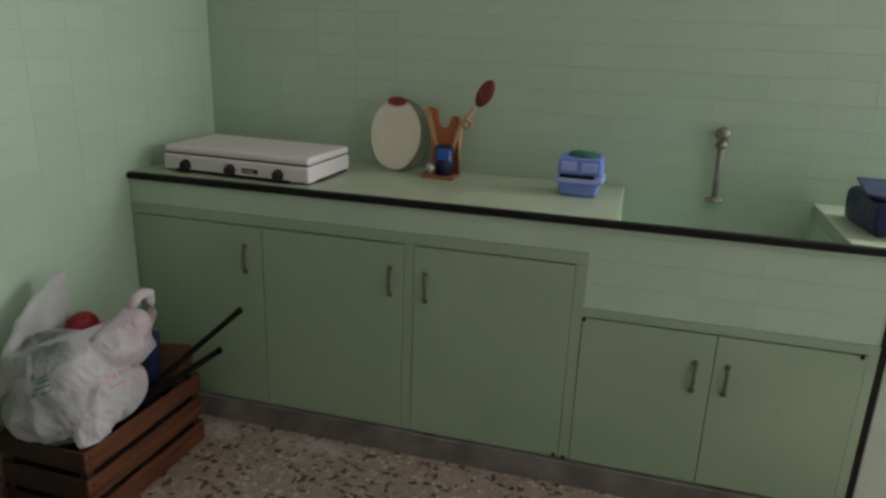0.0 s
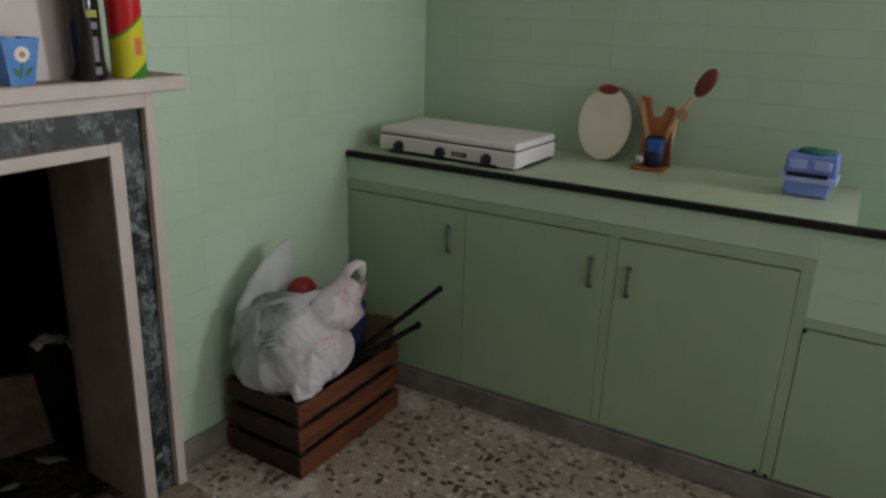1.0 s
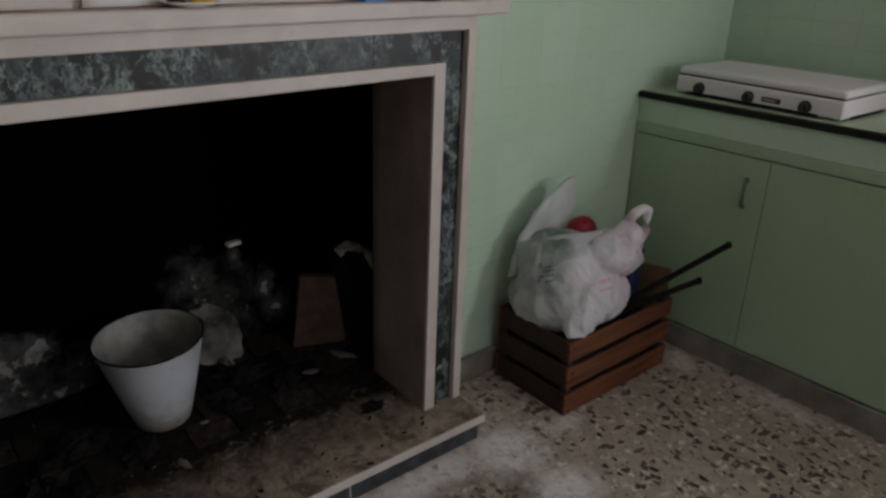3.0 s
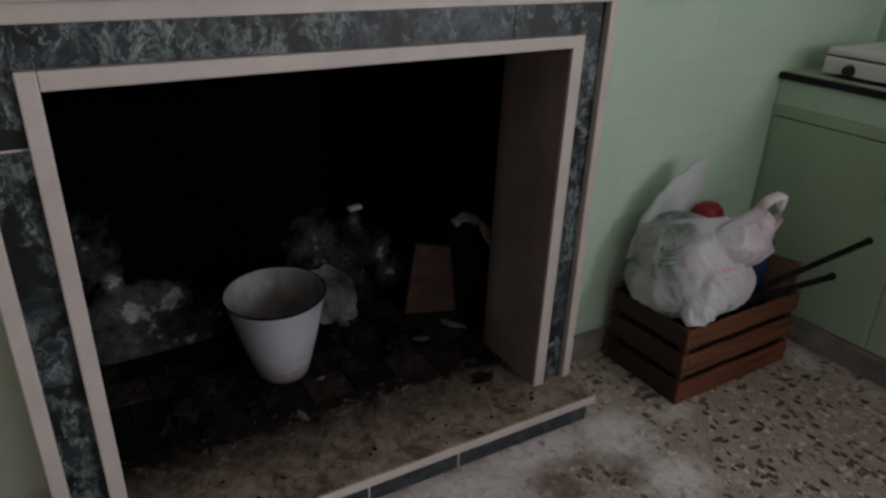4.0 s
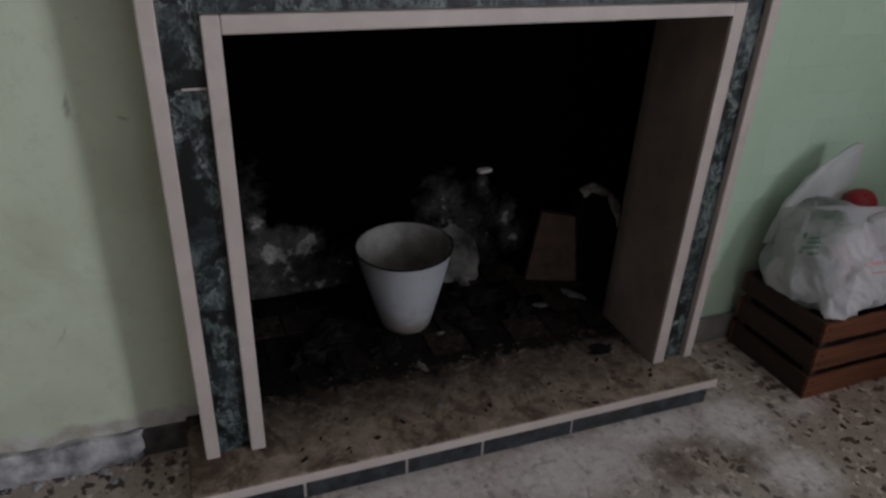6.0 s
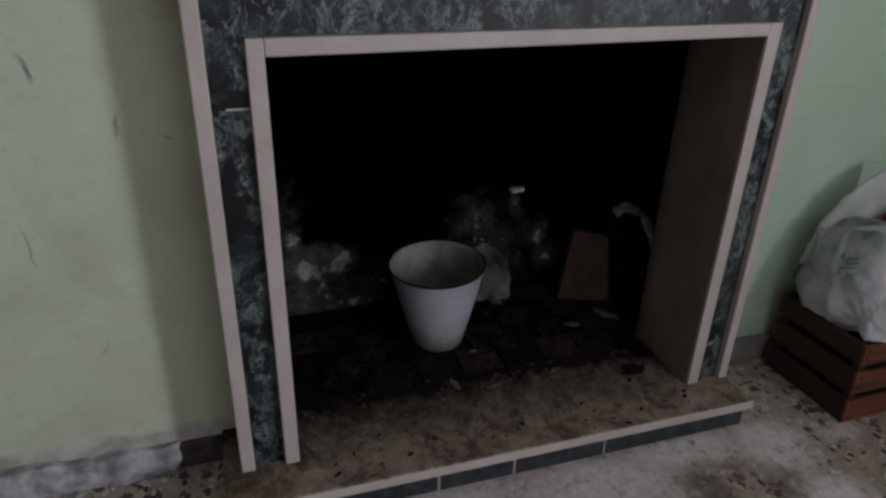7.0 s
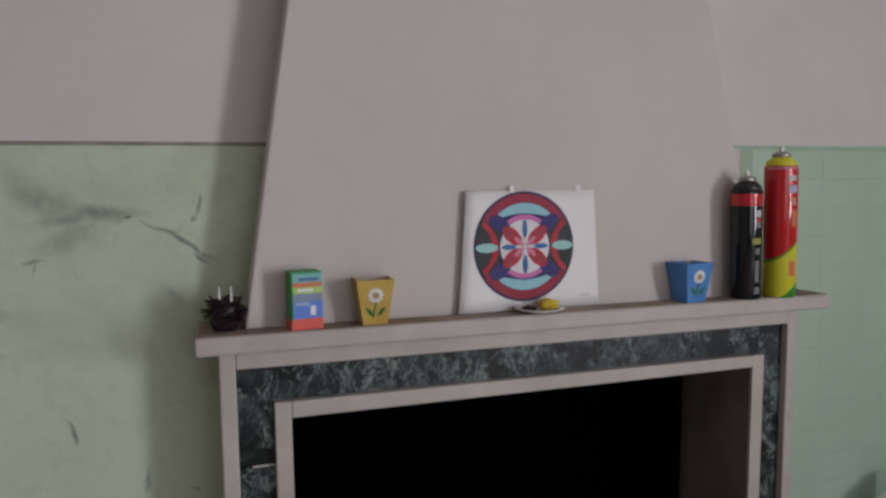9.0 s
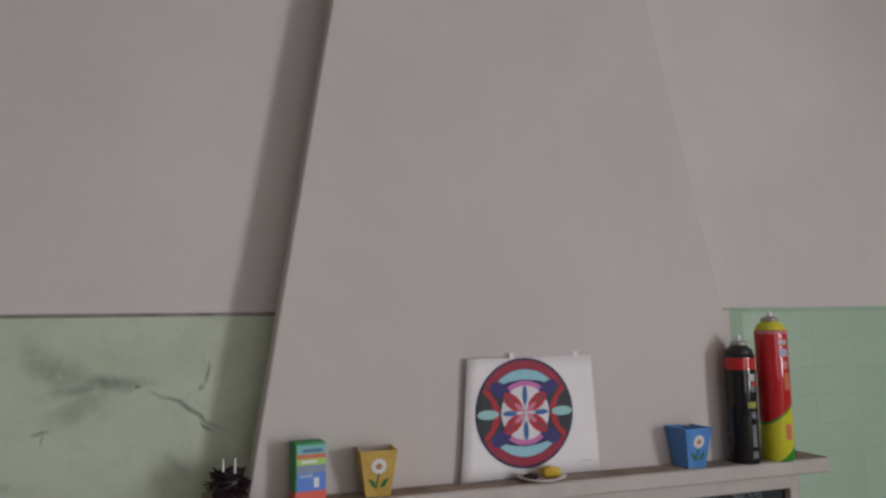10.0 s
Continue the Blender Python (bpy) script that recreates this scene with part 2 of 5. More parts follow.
def hearth_material():
    """Travertine hearth under soot, ash and crumbs."""
    n = Nodes("sooty_hearth_stone")
    c = n.ramp(n.noise(17, 8, 0.75, 0.6), [(0.3, (0.115, 0.090, 0.066)), (0.52, (0.255, 0.208, 0.158)), (0.75, (0.42, 0.36, 0.29))])
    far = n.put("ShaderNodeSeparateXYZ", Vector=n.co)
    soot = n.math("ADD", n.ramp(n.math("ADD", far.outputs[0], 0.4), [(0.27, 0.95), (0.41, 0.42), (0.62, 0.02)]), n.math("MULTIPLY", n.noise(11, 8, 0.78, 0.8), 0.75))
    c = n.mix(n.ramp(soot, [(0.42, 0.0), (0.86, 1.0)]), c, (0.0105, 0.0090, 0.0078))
    c = n.mix(n.ramp(n.noise(9, 7, 0.72, 0.9, n.mapped(loc=(2, 5, 1))), [(0.50, 0.0), (0.60, 0.7)]), c, (0.045, 0.030, 0.022))
    c = n.mix(n.ramp(n.noise(27, 6, 0.75, 0.6, n.mapped(loc=(7, 1, 3))), [(0.58, 0.0), (0.66, 0.55)]), c, (0.30, 0.25, 0.20))
    c = n.mix(n.ramp(n.noise(42, 4, 0.7), [(0.64, 0.0), (0.70, 0.8)]), c, (0.035, 0.022, 0.018))
    c = n.mix(n.ramp(n.noise(55, 3, 0.6, vec=n.mapped(loc=(4, 2, 0))), [(0.72, 0.0), (0.76, 0.6)]), c, (0.42, 0.36, 0.30))
    n.bump(n.noise(45, 5), 0.35, 0.004)
    return n.done(c, 0.95, spec=0.05)


# pale burnt-off patches in the soot: y, z, half width, half height, strength
PATCHES = [(0.665, 0.34, 0.12, 0.13, 0.37), (0.72, 0.22, 0.20, 0.20, 0.38), (0.785, 0.39, 0.03, 0.06, 0.62), (0.88, 0.27, 0.04, 0.09, 0.58), (0.91, 0.19, 0.08, 0.08, 0.44), (0.02, 0.44, 0.10, 0.18, 0.28),
           (0.075, 0.335, 0.04, 0.055, 1.0), (0.12, 0.245, 0.15, 0.09, 0.74), (0.20, 0.255, 0.07, 0.06, 0.82), (0.10, 0.145, 0.19, 0.09, 0.62), (0.20, 0.105, 0.20, 0.05, 0.58), (0.32, 0.17, 0.13, 0.09, 0.42)]


def soot_material():
    """Black soot over plaster, with pale burnt-off patches low on the back wall."""
    n = Nodes("soot")
    warp = n.put("ShaderNodeTexNoise", Vector=n.co, Scale=9.0, Detail=7.0, Roughness=0.72).outputs["Color"]
    vec = n.mix(0.12, n.co, warp, "ADD")
    total = None
    for y, z, wide, tall, pale in PATCHES:
        m = n.put("ShaderNodeMapping", Vector=vec)
        m.vector_type = "TEXTURE"
        m.inputs["Location"].default_value = (-0.44, y + 0.06, z + 0.06)
        m.inputs["Scale"].default_value = (0.6, 1.25 * wide, 1.25 * tall)
        far = n.put("ShaderNodeVectorMath", Vector=m.outputs[0])
        far.operation = "LENGTH"
        one = n.ramp(far.outputs["Value"], [(0.1, pale), (1.0, 0.0)])
        total = one if total is None else n.math("MAXIMUM", total, one)
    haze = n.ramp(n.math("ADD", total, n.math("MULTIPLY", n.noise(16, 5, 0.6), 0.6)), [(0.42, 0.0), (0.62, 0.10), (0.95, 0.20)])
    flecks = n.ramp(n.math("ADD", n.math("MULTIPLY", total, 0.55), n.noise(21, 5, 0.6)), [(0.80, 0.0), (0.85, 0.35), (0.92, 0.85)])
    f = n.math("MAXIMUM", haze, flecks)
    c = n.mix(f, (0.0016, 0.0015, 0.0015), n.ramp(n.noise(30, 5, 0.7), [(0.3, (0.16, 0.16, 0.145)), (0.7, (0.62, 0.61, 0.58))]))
    n.bump(n.noise(35, 5, 0.7), 0.5, 0.006)
    return n.done(c, 0.98, spec=0.0)


def wood_material(name, dark, light, grain=(1, 1, 1), rough=0.6, scale=9.0, vary=0.35):
    """Sawn wood; grain runs along the axis whose factor is small."""
    n = Nodes(name)
    off = n.put("ShaderNodeCombineXYZ", X=n.math("MULTIPLY", rnd(n), 5.0), Y=n.math("MULTIPLY", rnd(n), 3.0), Z=n.math("MULTIPLY", rnd(n), 7.0)).outputs[0]
    add = n.put("ShaderNodeVectorMath", Vector=n.co)
    n.t.links.new(off, add.inputs[1])
    v = n.mapped(grain, src=add.outputs[0])
    c = n.ramp(n.noise(scale, 7, 0.65, 0.6, v), [(0.3, dark), (0.7, light)])
    c = n.mix(vary, c, n.ramp(rnd(n), [(0.0, 0.35), (1.0, 1.0)]), "MULTIPLY")
    c = n.mix(n.ramp(n.noise(16, 4, 0.7), [(0.62, 0.0), (0.78, 0.6)]), c, tuple(0.35 * q for q in dark))
    n.bump(n.noise(scale * 5, 5, vec=v), 0.3, 0.002)
    return n.done(c, rough)


def bag_material(name="carrier_bag_film", clear=0.0):
    """Thin white carrier-bag film; light passes through it."""
    n = Nodes(name)
    c = n.ramp(n.noise(9, 4), [(0.3, (0.78, 0.79, 0.81)), (0.7, (0.92, 0.92, 0.93))])
    pink = n.ramp(n.noise(4.5, 2, vec=n.mapped(loc=(1.2, 0.4, 2.2))), [(0.55, 0.0), (0.68, 0.4)])
    c = n.mix(pink, c, (0.78, 0.52, 0.56))
    side = n.math("SUBTRACT", n.put("ShaderNodeSeparateXYZ", Vector=n.co).outputs[1], 1.0)
    c = n.mix(n.math("MULTIPLY", n.ramp(side, [(0.62, 0.0), (0.73, 0.6)]), n.ramp(n.noise(11, 4, 0.6), [(0.36, 0.1), (0.6, 1.0)])), c, (0.78, 0.50, 0.60))
    murk = n.ramp(n.noise(7, 3, 0.5, vec=n.mapped(loc=(5, 2, 8))), [(0.50, 0.0), (0.68, 0.55)])
    # the grey-green contents show through on the wall side; that side's shade is painted in too
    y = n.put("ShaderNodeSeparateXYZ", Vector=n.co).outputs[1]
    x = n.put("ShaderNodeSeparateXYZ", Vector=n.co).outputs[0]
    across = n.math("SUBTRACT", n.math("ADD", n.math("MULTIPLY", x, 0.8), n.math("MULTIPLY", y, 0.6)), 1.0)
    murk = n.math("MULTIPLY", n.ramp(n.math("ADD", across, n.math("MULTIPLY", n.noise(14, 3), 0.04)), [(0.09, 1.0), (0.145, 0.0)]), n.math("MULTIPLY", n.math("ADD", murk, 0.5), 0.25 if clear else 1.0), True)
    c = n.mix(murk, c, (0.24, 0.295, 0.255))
    streak = n.ramp(n.noise(16, 2, vec=n.mapped((1, 0.6, 2.2), (0.5, 0, 0), (3, 8, 1))), [(0.70, 0.0), (0.76, 0.7)])
    c = n.mix(n.math("MULTIPLY", streak, n.ramp(n.math("SUBTRACT", y, 1.0), [(0.52, 0.0), (0.58, 1.0)])), c, (0.74, 0.22, 0.24))
    wide = n.math("ABSOLUTE", n.math("SUBTRACT", n.noise(13, 4, 0.5, 0.6, n.mapped((1, 1.2, 0.6), (0.5, 0, 0))), 0.5))
    fine = n.math("ABSOLUTE", n.math("SUBTRACT", n.noise(34, 3, 0.5, 0.5, n.mapped((1, 1, 0.7), (-0.4, 0, 0))), 0.5))
    n.bump(n.math("ADD", wide, n.math("MULTIPLY", fine, 0.3)), 0.35, 0.014)
    n.done(c, 0.42)
    thin = n.put("ShaderNodeBsdfTranslucent", Color=c)
    both = n.put("ShaderNodeMixShader", Fac=0.46)
    n.t.links.new(n.b.outputs[0], both.inputs[1])
    n.t.links.new(thin.outputs[0], both.inputs[2])
    see = n.put("ShaderNodeMixShader", Fac=clear)
    n.t.links.new(both.outputs[0], see.inputs[1])
    n.t.links.new(n.put("ShaderNodeBsdfTransparent", Color=(0.9, 0.92, 0.9)).outputs[0], see.inputs[2])
    n.t.links.new(see.outputs[0], n.t.nodes["Material Output"].inputs["Surface"])
    return n.m


def cheek_material():
    """Smoke-browned stone, black with soot towards the firebox."""
    n = Nodes("smoked_stone")
    c = n.ramp(n.noise(7, 6, 0.65), [(0.3, (0.155, 0.122, 0.096)), (0.7, (0.265, 0.217, 0.176))])
    x = n.put("ShaderNodeSeparateXYZ", Vector=n.co).outputs[0]
    creep = n.math("ADD", n.ramp(n.math("ADD", x, 0.1), [(0.0, 0.5), (0.05, 0.1), (0.18, 0.0)]), n.math("MULTIPLY", n.noise(8, 7, 0.7), 0.5))
    c = n.mix(n.ramp(creep, [(0.38, 0.0), (1.0, 0.96)]), c, (0.018, 0.014, 0.011))
    n.bump(n.noise(60, 4), 0.25)
    return n.done(c, 0.7)


def enamel_material():
    """White enamel, rust-stained low down and grey inside."""
    n = Nodes("white_enamel")
    z = n.put("ShaderNodeSeparateXYZ", Vector=n.co).outputs[2]
    c = n.ramp(n.noise(5, 4), [(0.3, (0.40, 0.425, 0.455)), (0.7, (0.51, 0.535, 0.565))])
    low = n.math("MULTIPLY", n.ramp(z, [(0.0, 1.0), (0.13, 0.0)]), n.ramp(n.noise(14, 5, 0.7), [(0.34, 0.0), (0.52, 0.9)]))
    c = n.mix(n.ramp(n.noise(24, 6, 0.75, 0.5), [(0.56, 0.0), (0.70, 0.55)]), c, (0.27, 0.26, 0.235))
    c = n.mix(low, c, (0.20, 0.15, 0.10))
    return n.done(c, 0.32)


def can_material(name, stops, coat):
    """Printed metal can: bands of colour up its height."""
    n = Nodes(name)
    xyz = n.put("ShaderNodeSeparateXYZ", Vector=n.co)
    v = n.math("ADD", n.math("MULTIPLY", xyz.outputs[2], 2.6), n.math("MULTIPLY", xyz.outputs[1], coat))
    c = n.ramp(v, stops, "CONSTANT")
    n.bump(n.noise(60, 2), 0.03)
    return n.done(c, 0.07, spec=0.5)


def sooty_brick_material():
    """Blackened fire brick, each with its own share of ash and bare clay."""
    n = Nodes("sooty_fire_brick")
    c = n.ramp(n.noise(30, 7, 0.75, 0.4), [(0.35, (0.007, 0.0062, 0.0055)), (0.55, (0.026, 0.020, 0.016)), (0.75, (0.075, 0.057, 0.045))])
    c = n.mix(1.0, c, n.ramp(rnd(n), [(0.0, 0.25), (0.6, 0.7), (1.0, 1.35)]), "MULTIPLY")
    c = n.mix(n.ramp(n.noise(60, 4, 0.7), [(0.66, 0.0), (0.72, 0.5)]), c, (0.14, 0.125, 0.105))
    n.bump(n.noise(60, 5, 0.7), 0.5, 0.004)
    return n.done(c, 0.92, spec=0.1)


M = dict(
    sooty=sooty_brick_material(),
    plaster=plaster_material(), hood=plaster_material("hood_plaster", (0.93, 0.925, 0.90)), dado=dado_material(), tile=tile_material(), cabinet=cabinet_material(),
    terrazzo=terrazzo_material(), verde=green_marble(), pale=pale_marble(), hearth=hearth_material(), soot=soot_material(),
    grout=plain("tile_grout", (0.385, 0.51, 0.38), (0.43, 0.56, 0.425), 14, 0.8, 0.2),
    top=plain("worktop_tile", (0.37, 0.455, 0.315), (0.43, 0.515, 0.365), 5, 0.42, 0.08),
    black=plain("black_edge_trim", (0.006, 0.006, 0.006), (0.014, 0.014, 0.013), 12, 0.6, 0.1, spec=0.2),
    dark=plain("dark_gap", (0.008, 0.009, 0.007), (0.014, 0.015, 0.012), 12, 0.9, 0.1),
    skirt=plain("grey_marble_skirting", (0.125, 0.118, 0.103), (0.235, 0.222, 0.197), 9, 0.45, 0.15),
    white=plain("white_stove_enamel", (0.66, 0.63, 0.635), (0.71, 0.68, 0.685), 3, 0.45, 0.02),
    knob=plain("black_plastic", (0.012, 0.012, 0.012), (0.025, 0.025, 0.025), 30, 0.4, 0.1),
    steel=plain("dull_steel", (0.36, 0.35, 0.33), (0.50, 0.49, 0.46), 40, 0.36, 0.1, 0.9),
    tapmetal=plain("tarnished_tap_metal", (0.16, 0.155, 0.14), (0.30, 0.29, 0.265), 45, 0.5, 0.2, 0.55),
    handle=plain("aged_handle_metal", (0.10, 0.11, 0.09), (0.18, 0.19, 0.16), 50, 0.5, 0.1, 0.4),
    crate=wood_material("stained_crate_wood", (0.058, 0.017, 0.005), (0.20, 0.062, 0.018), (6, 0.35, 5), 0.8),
    # darker copy of the crate wood: the end faces' shade is put into its colour
    crate_x=wood_material("shaded_crate_end_wood", (0.015, 0.007, 0.0035), (0.044, 0.020, 0.009), (0.35, 6, 5), 0.8),
    inside=wood_material("bare_crate_wood", (0.115, 0.068, 0.034), (0.23, 0.145, 0.080), (0.5, 5, 5), 0.8),
    beech=wood_material("beech_wood", (0.42, 0.24, 0.11), (0.62, 0.40, 0.20), (4, 4, 0.5), 0.55),
    copper=wood_material("varnished_orange_wood", (0.30, 0.095, 0.03), (0.47, 0.17, 0.06), (4, 4, 0.5), 0.4),
    spoon=wood_material("dark_red_wood", (0.11, 0.018, 0.010), (0.20, 0.035, 0.02), (4, 4, 0.5), 0.4),
    bag=bag_material(), thinbag=bag_material("thin_bag_film", 0.28), enamel=enamel_material(),
    red=plain("red_plastic", (0.20, 0.004, 0.008), (0.27, 0.006, 0.011), 20, 0.35, 0.05),
    navy=plain("navy_plastic", (0.007, 0.011, 0.050), (0.015, 0.022, 0.09), 12, 0.4, 0.3, fine=30),
    blue=plain("light_blue_plastic", (0.15, 0.23, 0.62), (0.20, 0.29, 0.70), 16, 0.36, 0.06),
    paleblue=plain("pale_blue_plastic", (0.30, 0.38, 0.74), (0.36, 0.44, 0.78), 16, 0.36, 0.06),
    sponge=plain("green_scourer", (0.02, 0.11, 0.07), (0.04, 0.17, 0.11), 60, 0.95, 0.8),
    bluepot=plain("blue_painted_tin", (0.06, 0.20, 0.52), (0.085, 0.26, 0.60), 14, 0.4, 0.06),
    yellowpot=plain("yellow_painted_tin", (0.48, 0.31, 0.055), (0.60, 0.41, 0.09), 14, 0.4, 0.06),
    leaf=plain("painted_leaf_green", (0.03, 0.15, 0.03), (0.06, 0.22, 0.05), 40, 0.5, 0.05),
    petal=plain("painted_white", (0.74, 0.72, 0.70), (0.82, 0.80, 0.78), 40, 0.5, 0.05),
    daisy=plain("painted_brown_yellow", (0.40, 0.24, 0.08), (0.50, 0.30, 0.12), 60, 0.5, 0.05),
    paper=plain("white_paper", (0.82, 0.79, 0.785), (0.86, 0.83, 0.82), 5, 0.8, 0.05),
    mirrorback=plain("cream_oval_board", (0.63, 0.62, 0.49), (0.70, 0.69, 0.56), 8, 0.5, 0.06),
    beige=plain("beige_distemper", (0.27, 0.25, 0.23), (0.34, 0.315, 0.295), 3, 0.85, 0.2),
    brick=plain("fire_brick", (0.050, 0.031, 0.022), (0.095, 0.058, 0.040), 24, 0.9, 0.5, fine=60),
    ash=plain("grey_ash", (0.06, 0.058, 0.053), (0.25, 0.24, 0.22), 16, 0.95, 0.7, fine=60),
    slab=plain("smoked_plaster", (0.030, 0.029, 0.027), (0.20, 0.195, 0.175), 11, 0.95, 0.7, fine=45, spec=0.1),
    crust=plain("ash_crust", (0.13, 0.13, 0.115), (0.62, 0.60, 0.54), 26, 0.95, 0.8, fine=60, spec=0.1),
    dust=plain("dusty_marble_top", (0.22, 0.165, 0.125), (0.40, 0.32, 0.26), 9, 0.8, 0.2),
    riser=plain("dark_grey_marble", (0.006, 0.008, 0.010), (0.040, 0.047, 0.053), 28, 0.5, 0.1),
    char=plain("charred_wood", (0.005, 0.0045, 0.004), (0.018, 0.015, 0.013), 30, 0.95, 0.8, fine=50, spec=0.1),
    plum=plain("dark_plum_leaf", (0.010, 0.003, 0.006), (0.026, 0.008, 0.013), 30, 0.5, 0.3),
    olive=plain("olive_leaf", (0.06, 0.10, 0.018), (0.13, 0.17, 0.03), 30, 0.5, 0.3),
    wax=plain("white_wax", (0.75, 0.73, 0.70), (0.82, 0.80, 0.77), 30, 0.5, 0.05),
    glass=plain("clear_dish", (0.62, 0.58, 0.55), (0.70, 0.66, 0.62), 20, 0.12, 0.02),
    lemon=plain("yellow_wax", (0.60, 0.40, 0.02), (0.70, 0.50, 0.04), 30, 0.5, 0.2),
)
INK = {}


def ink(name, colour):
    if name not in INK:
        INK[name] = plain(name + "_print", tuple(0.9 * q for q in colour), colour, 60, 0.6, 0.03)
    return INK[name]


# ---- mesh helpers ----
def box(bm, x0, x1, y0, y1, z0, z1, bevel=0.0, seg=2):
    m = Matrix.Translation(((x0 + x1) / 2, (y0 + y1) / 2, (z0 + z1) / 2)) @ Matrix.Diagonal((x1 - x0, y1 - y0, z1 - z0, 1))
    vs = bmesh.ops.create_cube(bm, size=1, matrix=m)["verts"]
    if bevel:
        es = list({e for v in vs for e in v.link_edges})
        bmesh.ops.bevel(bm, geom=es, offset=bevel, segments=seg, profile=0.5, affect="EDGES", clamp_overlap=True)
    return bm


def new_box(*a, **k):
    return box(bmesh.new(), *a, **k)


def rod(bm, p, q, r0, r1=None, seg=12):
    p, q = Vector(p), Vector(q)
    d = q - p
    m = Matrix.Translation((p + q) / 2) @ d.to_track_quat("Z", "Y").to_matrix().to_4x4()
    bmesh.ops.create_cone(bm, cap_ends=True, segments=seg, radius1=r0, radius2=r0 if r1 is None else r1, depth=d.length, matrix=m)
    return bm


def tube(bm, pts, r, seg=8):
    """A round bar through the points."""
    rings = []
    pts = [Vector(p) for p in pts]
    for i, p in enumerate(pts):
        d = (pts[min(i + 1, len(pts) - 1)] - pts[max(i - 1, 0)]).normalized()
        q = d.to_track_quat("Z", "Y")
        rings.append([bm.verts.new(p + q @ Vector((r * math.cos(a), r * math.sin(a), 0))) for a in (2 * math.pi * k / seg for k in range(seg))])
    for a, b in zip(rings, rings[1:]):
        for k in range(seg):
            bm.faces.new((a[k], a[(k + 1) % seg], b[(k + 1) % seg], b[k]))
    bm.faces.new(rings[0][::-1])
    bm.faces.new(rings[-1])
    return bm


def lathe(bm, prof, seg=32, centre=(0, 0)):
    """Turn a profile of (radius, height) round the upright axis."""
    rings = []
    for r, z in prof:
        rings.append([bm.verts.new((centre[0] + r * math.cos(2 * math.pi * k / seg), centre[1] + r * math.sin(2 * math.pi * k / seg), z)) for k in range(seg)])
    for a, b in zip(rings, rings[1:]):
        for k in range(seg):
            bm.faces.new((a[k], a[(k + 1) % seg], b[(k + 1) % seg], b[k]))
    bm.faces.new(rings[0][::-1])
    bm.faces.new(rings[-1])
    return bm


def blob(bm, centre, size, sub=3, rough=0.15, freq=6.0):
    """A lumpy ball of the given half sizes."""
    vs = bmesh.ops.create_icosphere(bm, subdivisions=sub, radius=1)["verts"]
    for v in vs:
        k = 1 + rough * noise.noise(v.co * freq * 0.3 + Vector(centre) * 9)
        v.co = Vector(centre) + Vector((v.co.x * size[0], v.co.y * size[1], v.co.z * size[2])) * k
    return bm


def prism(bm, pts, depth):
    """A flat outline (points in 3D, in one plane) thickened by the vector depth."""
    a = [bm.verts.new(p) for p in pts]
    b = [bm.verts.new(Vector(p) + Vector(depth)) for p in pts]
    bm.faces.new(a)
    bm.faces.new(b[::-1])
    for i in range(len(a)):
        j = (i + 1) % len(a)
        bm.faces.new((a[j], a[i], b[i], b[j]))
    return bm


def finish(name, bm, material, smooth=False):
    bmesh.ops.recalc_face_normals(bm, faces=bm.faces)
    me = bpy.data.meshes.new(name)
    bm.to_mesh(me)
    bm.free()
    me.materials.append(material)
    if smooth:
        for p in me.polygons:
            p.use_smooth = True
    return me


def part(name, bm, material, parent, label="", smooth=False):
    ob = new(name, finish(name, bm, material, smooth))
    ob.parent = parent
    return tagged(ob, label)


def thing(name, label, category, m=None, group="", kind=""):
    ob = new(name)
    ob.empty_display_size = 0.1
    if m is not None:
        ob.matrix_world = m
    return tagged(ob, label, category, group, kind)


def setting(name, bm, material, label="", category="", m=None, smooth=False):
    ob = new(name, finish(name, bm, material, smooth))
    if m is not None:
        ob.matrix_world = m
    return tagged(ob, label, category, kind="structure")


# ---- the room ----
rng_foot = random.Random(9)
DADO, CEIL, SOUTH = 1.54, 2.8, -1.7
FX, HZ = 0.165, 0.089

floor = setting("floor", new_box(-0.02, WX, SOUTH, 2.75, -0.08, 0.0), M["terrazzo"], "speckled cream terrazzo floor with dark chips and pale dust", "floor")
setting("ceiling", new_box(-0.6, WX + 0.15, SOUTH - 0.1, 2.9, CEIL, CEIL + 0.1), M["plaster"], "plain pale plaster ceiling", "ceiling")

# the fireplace wall, with the firebox opening
bm = bmesh.new()
for y0, y1, z0, z1 in ((SOUTH, -0.10, DADO, CEIL), (-0.10, 0.03, DADO, CEIL), (0.03, 1.15, 1.2, CEIL), (1.15, 2.60, DADO, CEIL)):
    box(bm, -0.12, 0.0, y0, y1, z0, z1)
wall_west = setting("wall_west", bm, M["plaster"], "pinkish off-white plaster wall above a green dado", "wall")
bm = bmesh.new()
box(bm, -0.12, 0.0, SOUTH, -0.10, -0.02, DADO)
box(bm, -0.12, 0.0, -0.10, 0.03, 1.2, DADO)
dado_left = setting("wall_west_dado", bm, M["dado"], "scuffed and scratched pale green painted dado", "wall")
dado_right = setting("wall_west_tiled", new_box(-0.12, -0.003, 1.15, 2.60, -0.02, DADO), M["grout"], "pale green tiled dado beside the fireplace", "wall")
setting("trim_west", new_box(0.0, 0.005, SOUTH, 0.02, DADO, DADO + 0.007, 0.002), plain("dado_line", (0.22, 0.20, 0.17), (0.33, 0.30, 0.26), 20, 0.7), "thin grey painted line above the dado", "trim")
setting("trim_west_tiled", new_box(0.0, 0.004, 1.13, 2.55, DADO, DADO + 0.006, 0.001), M["grout"], "thin green tile edge above the dado", "trim")

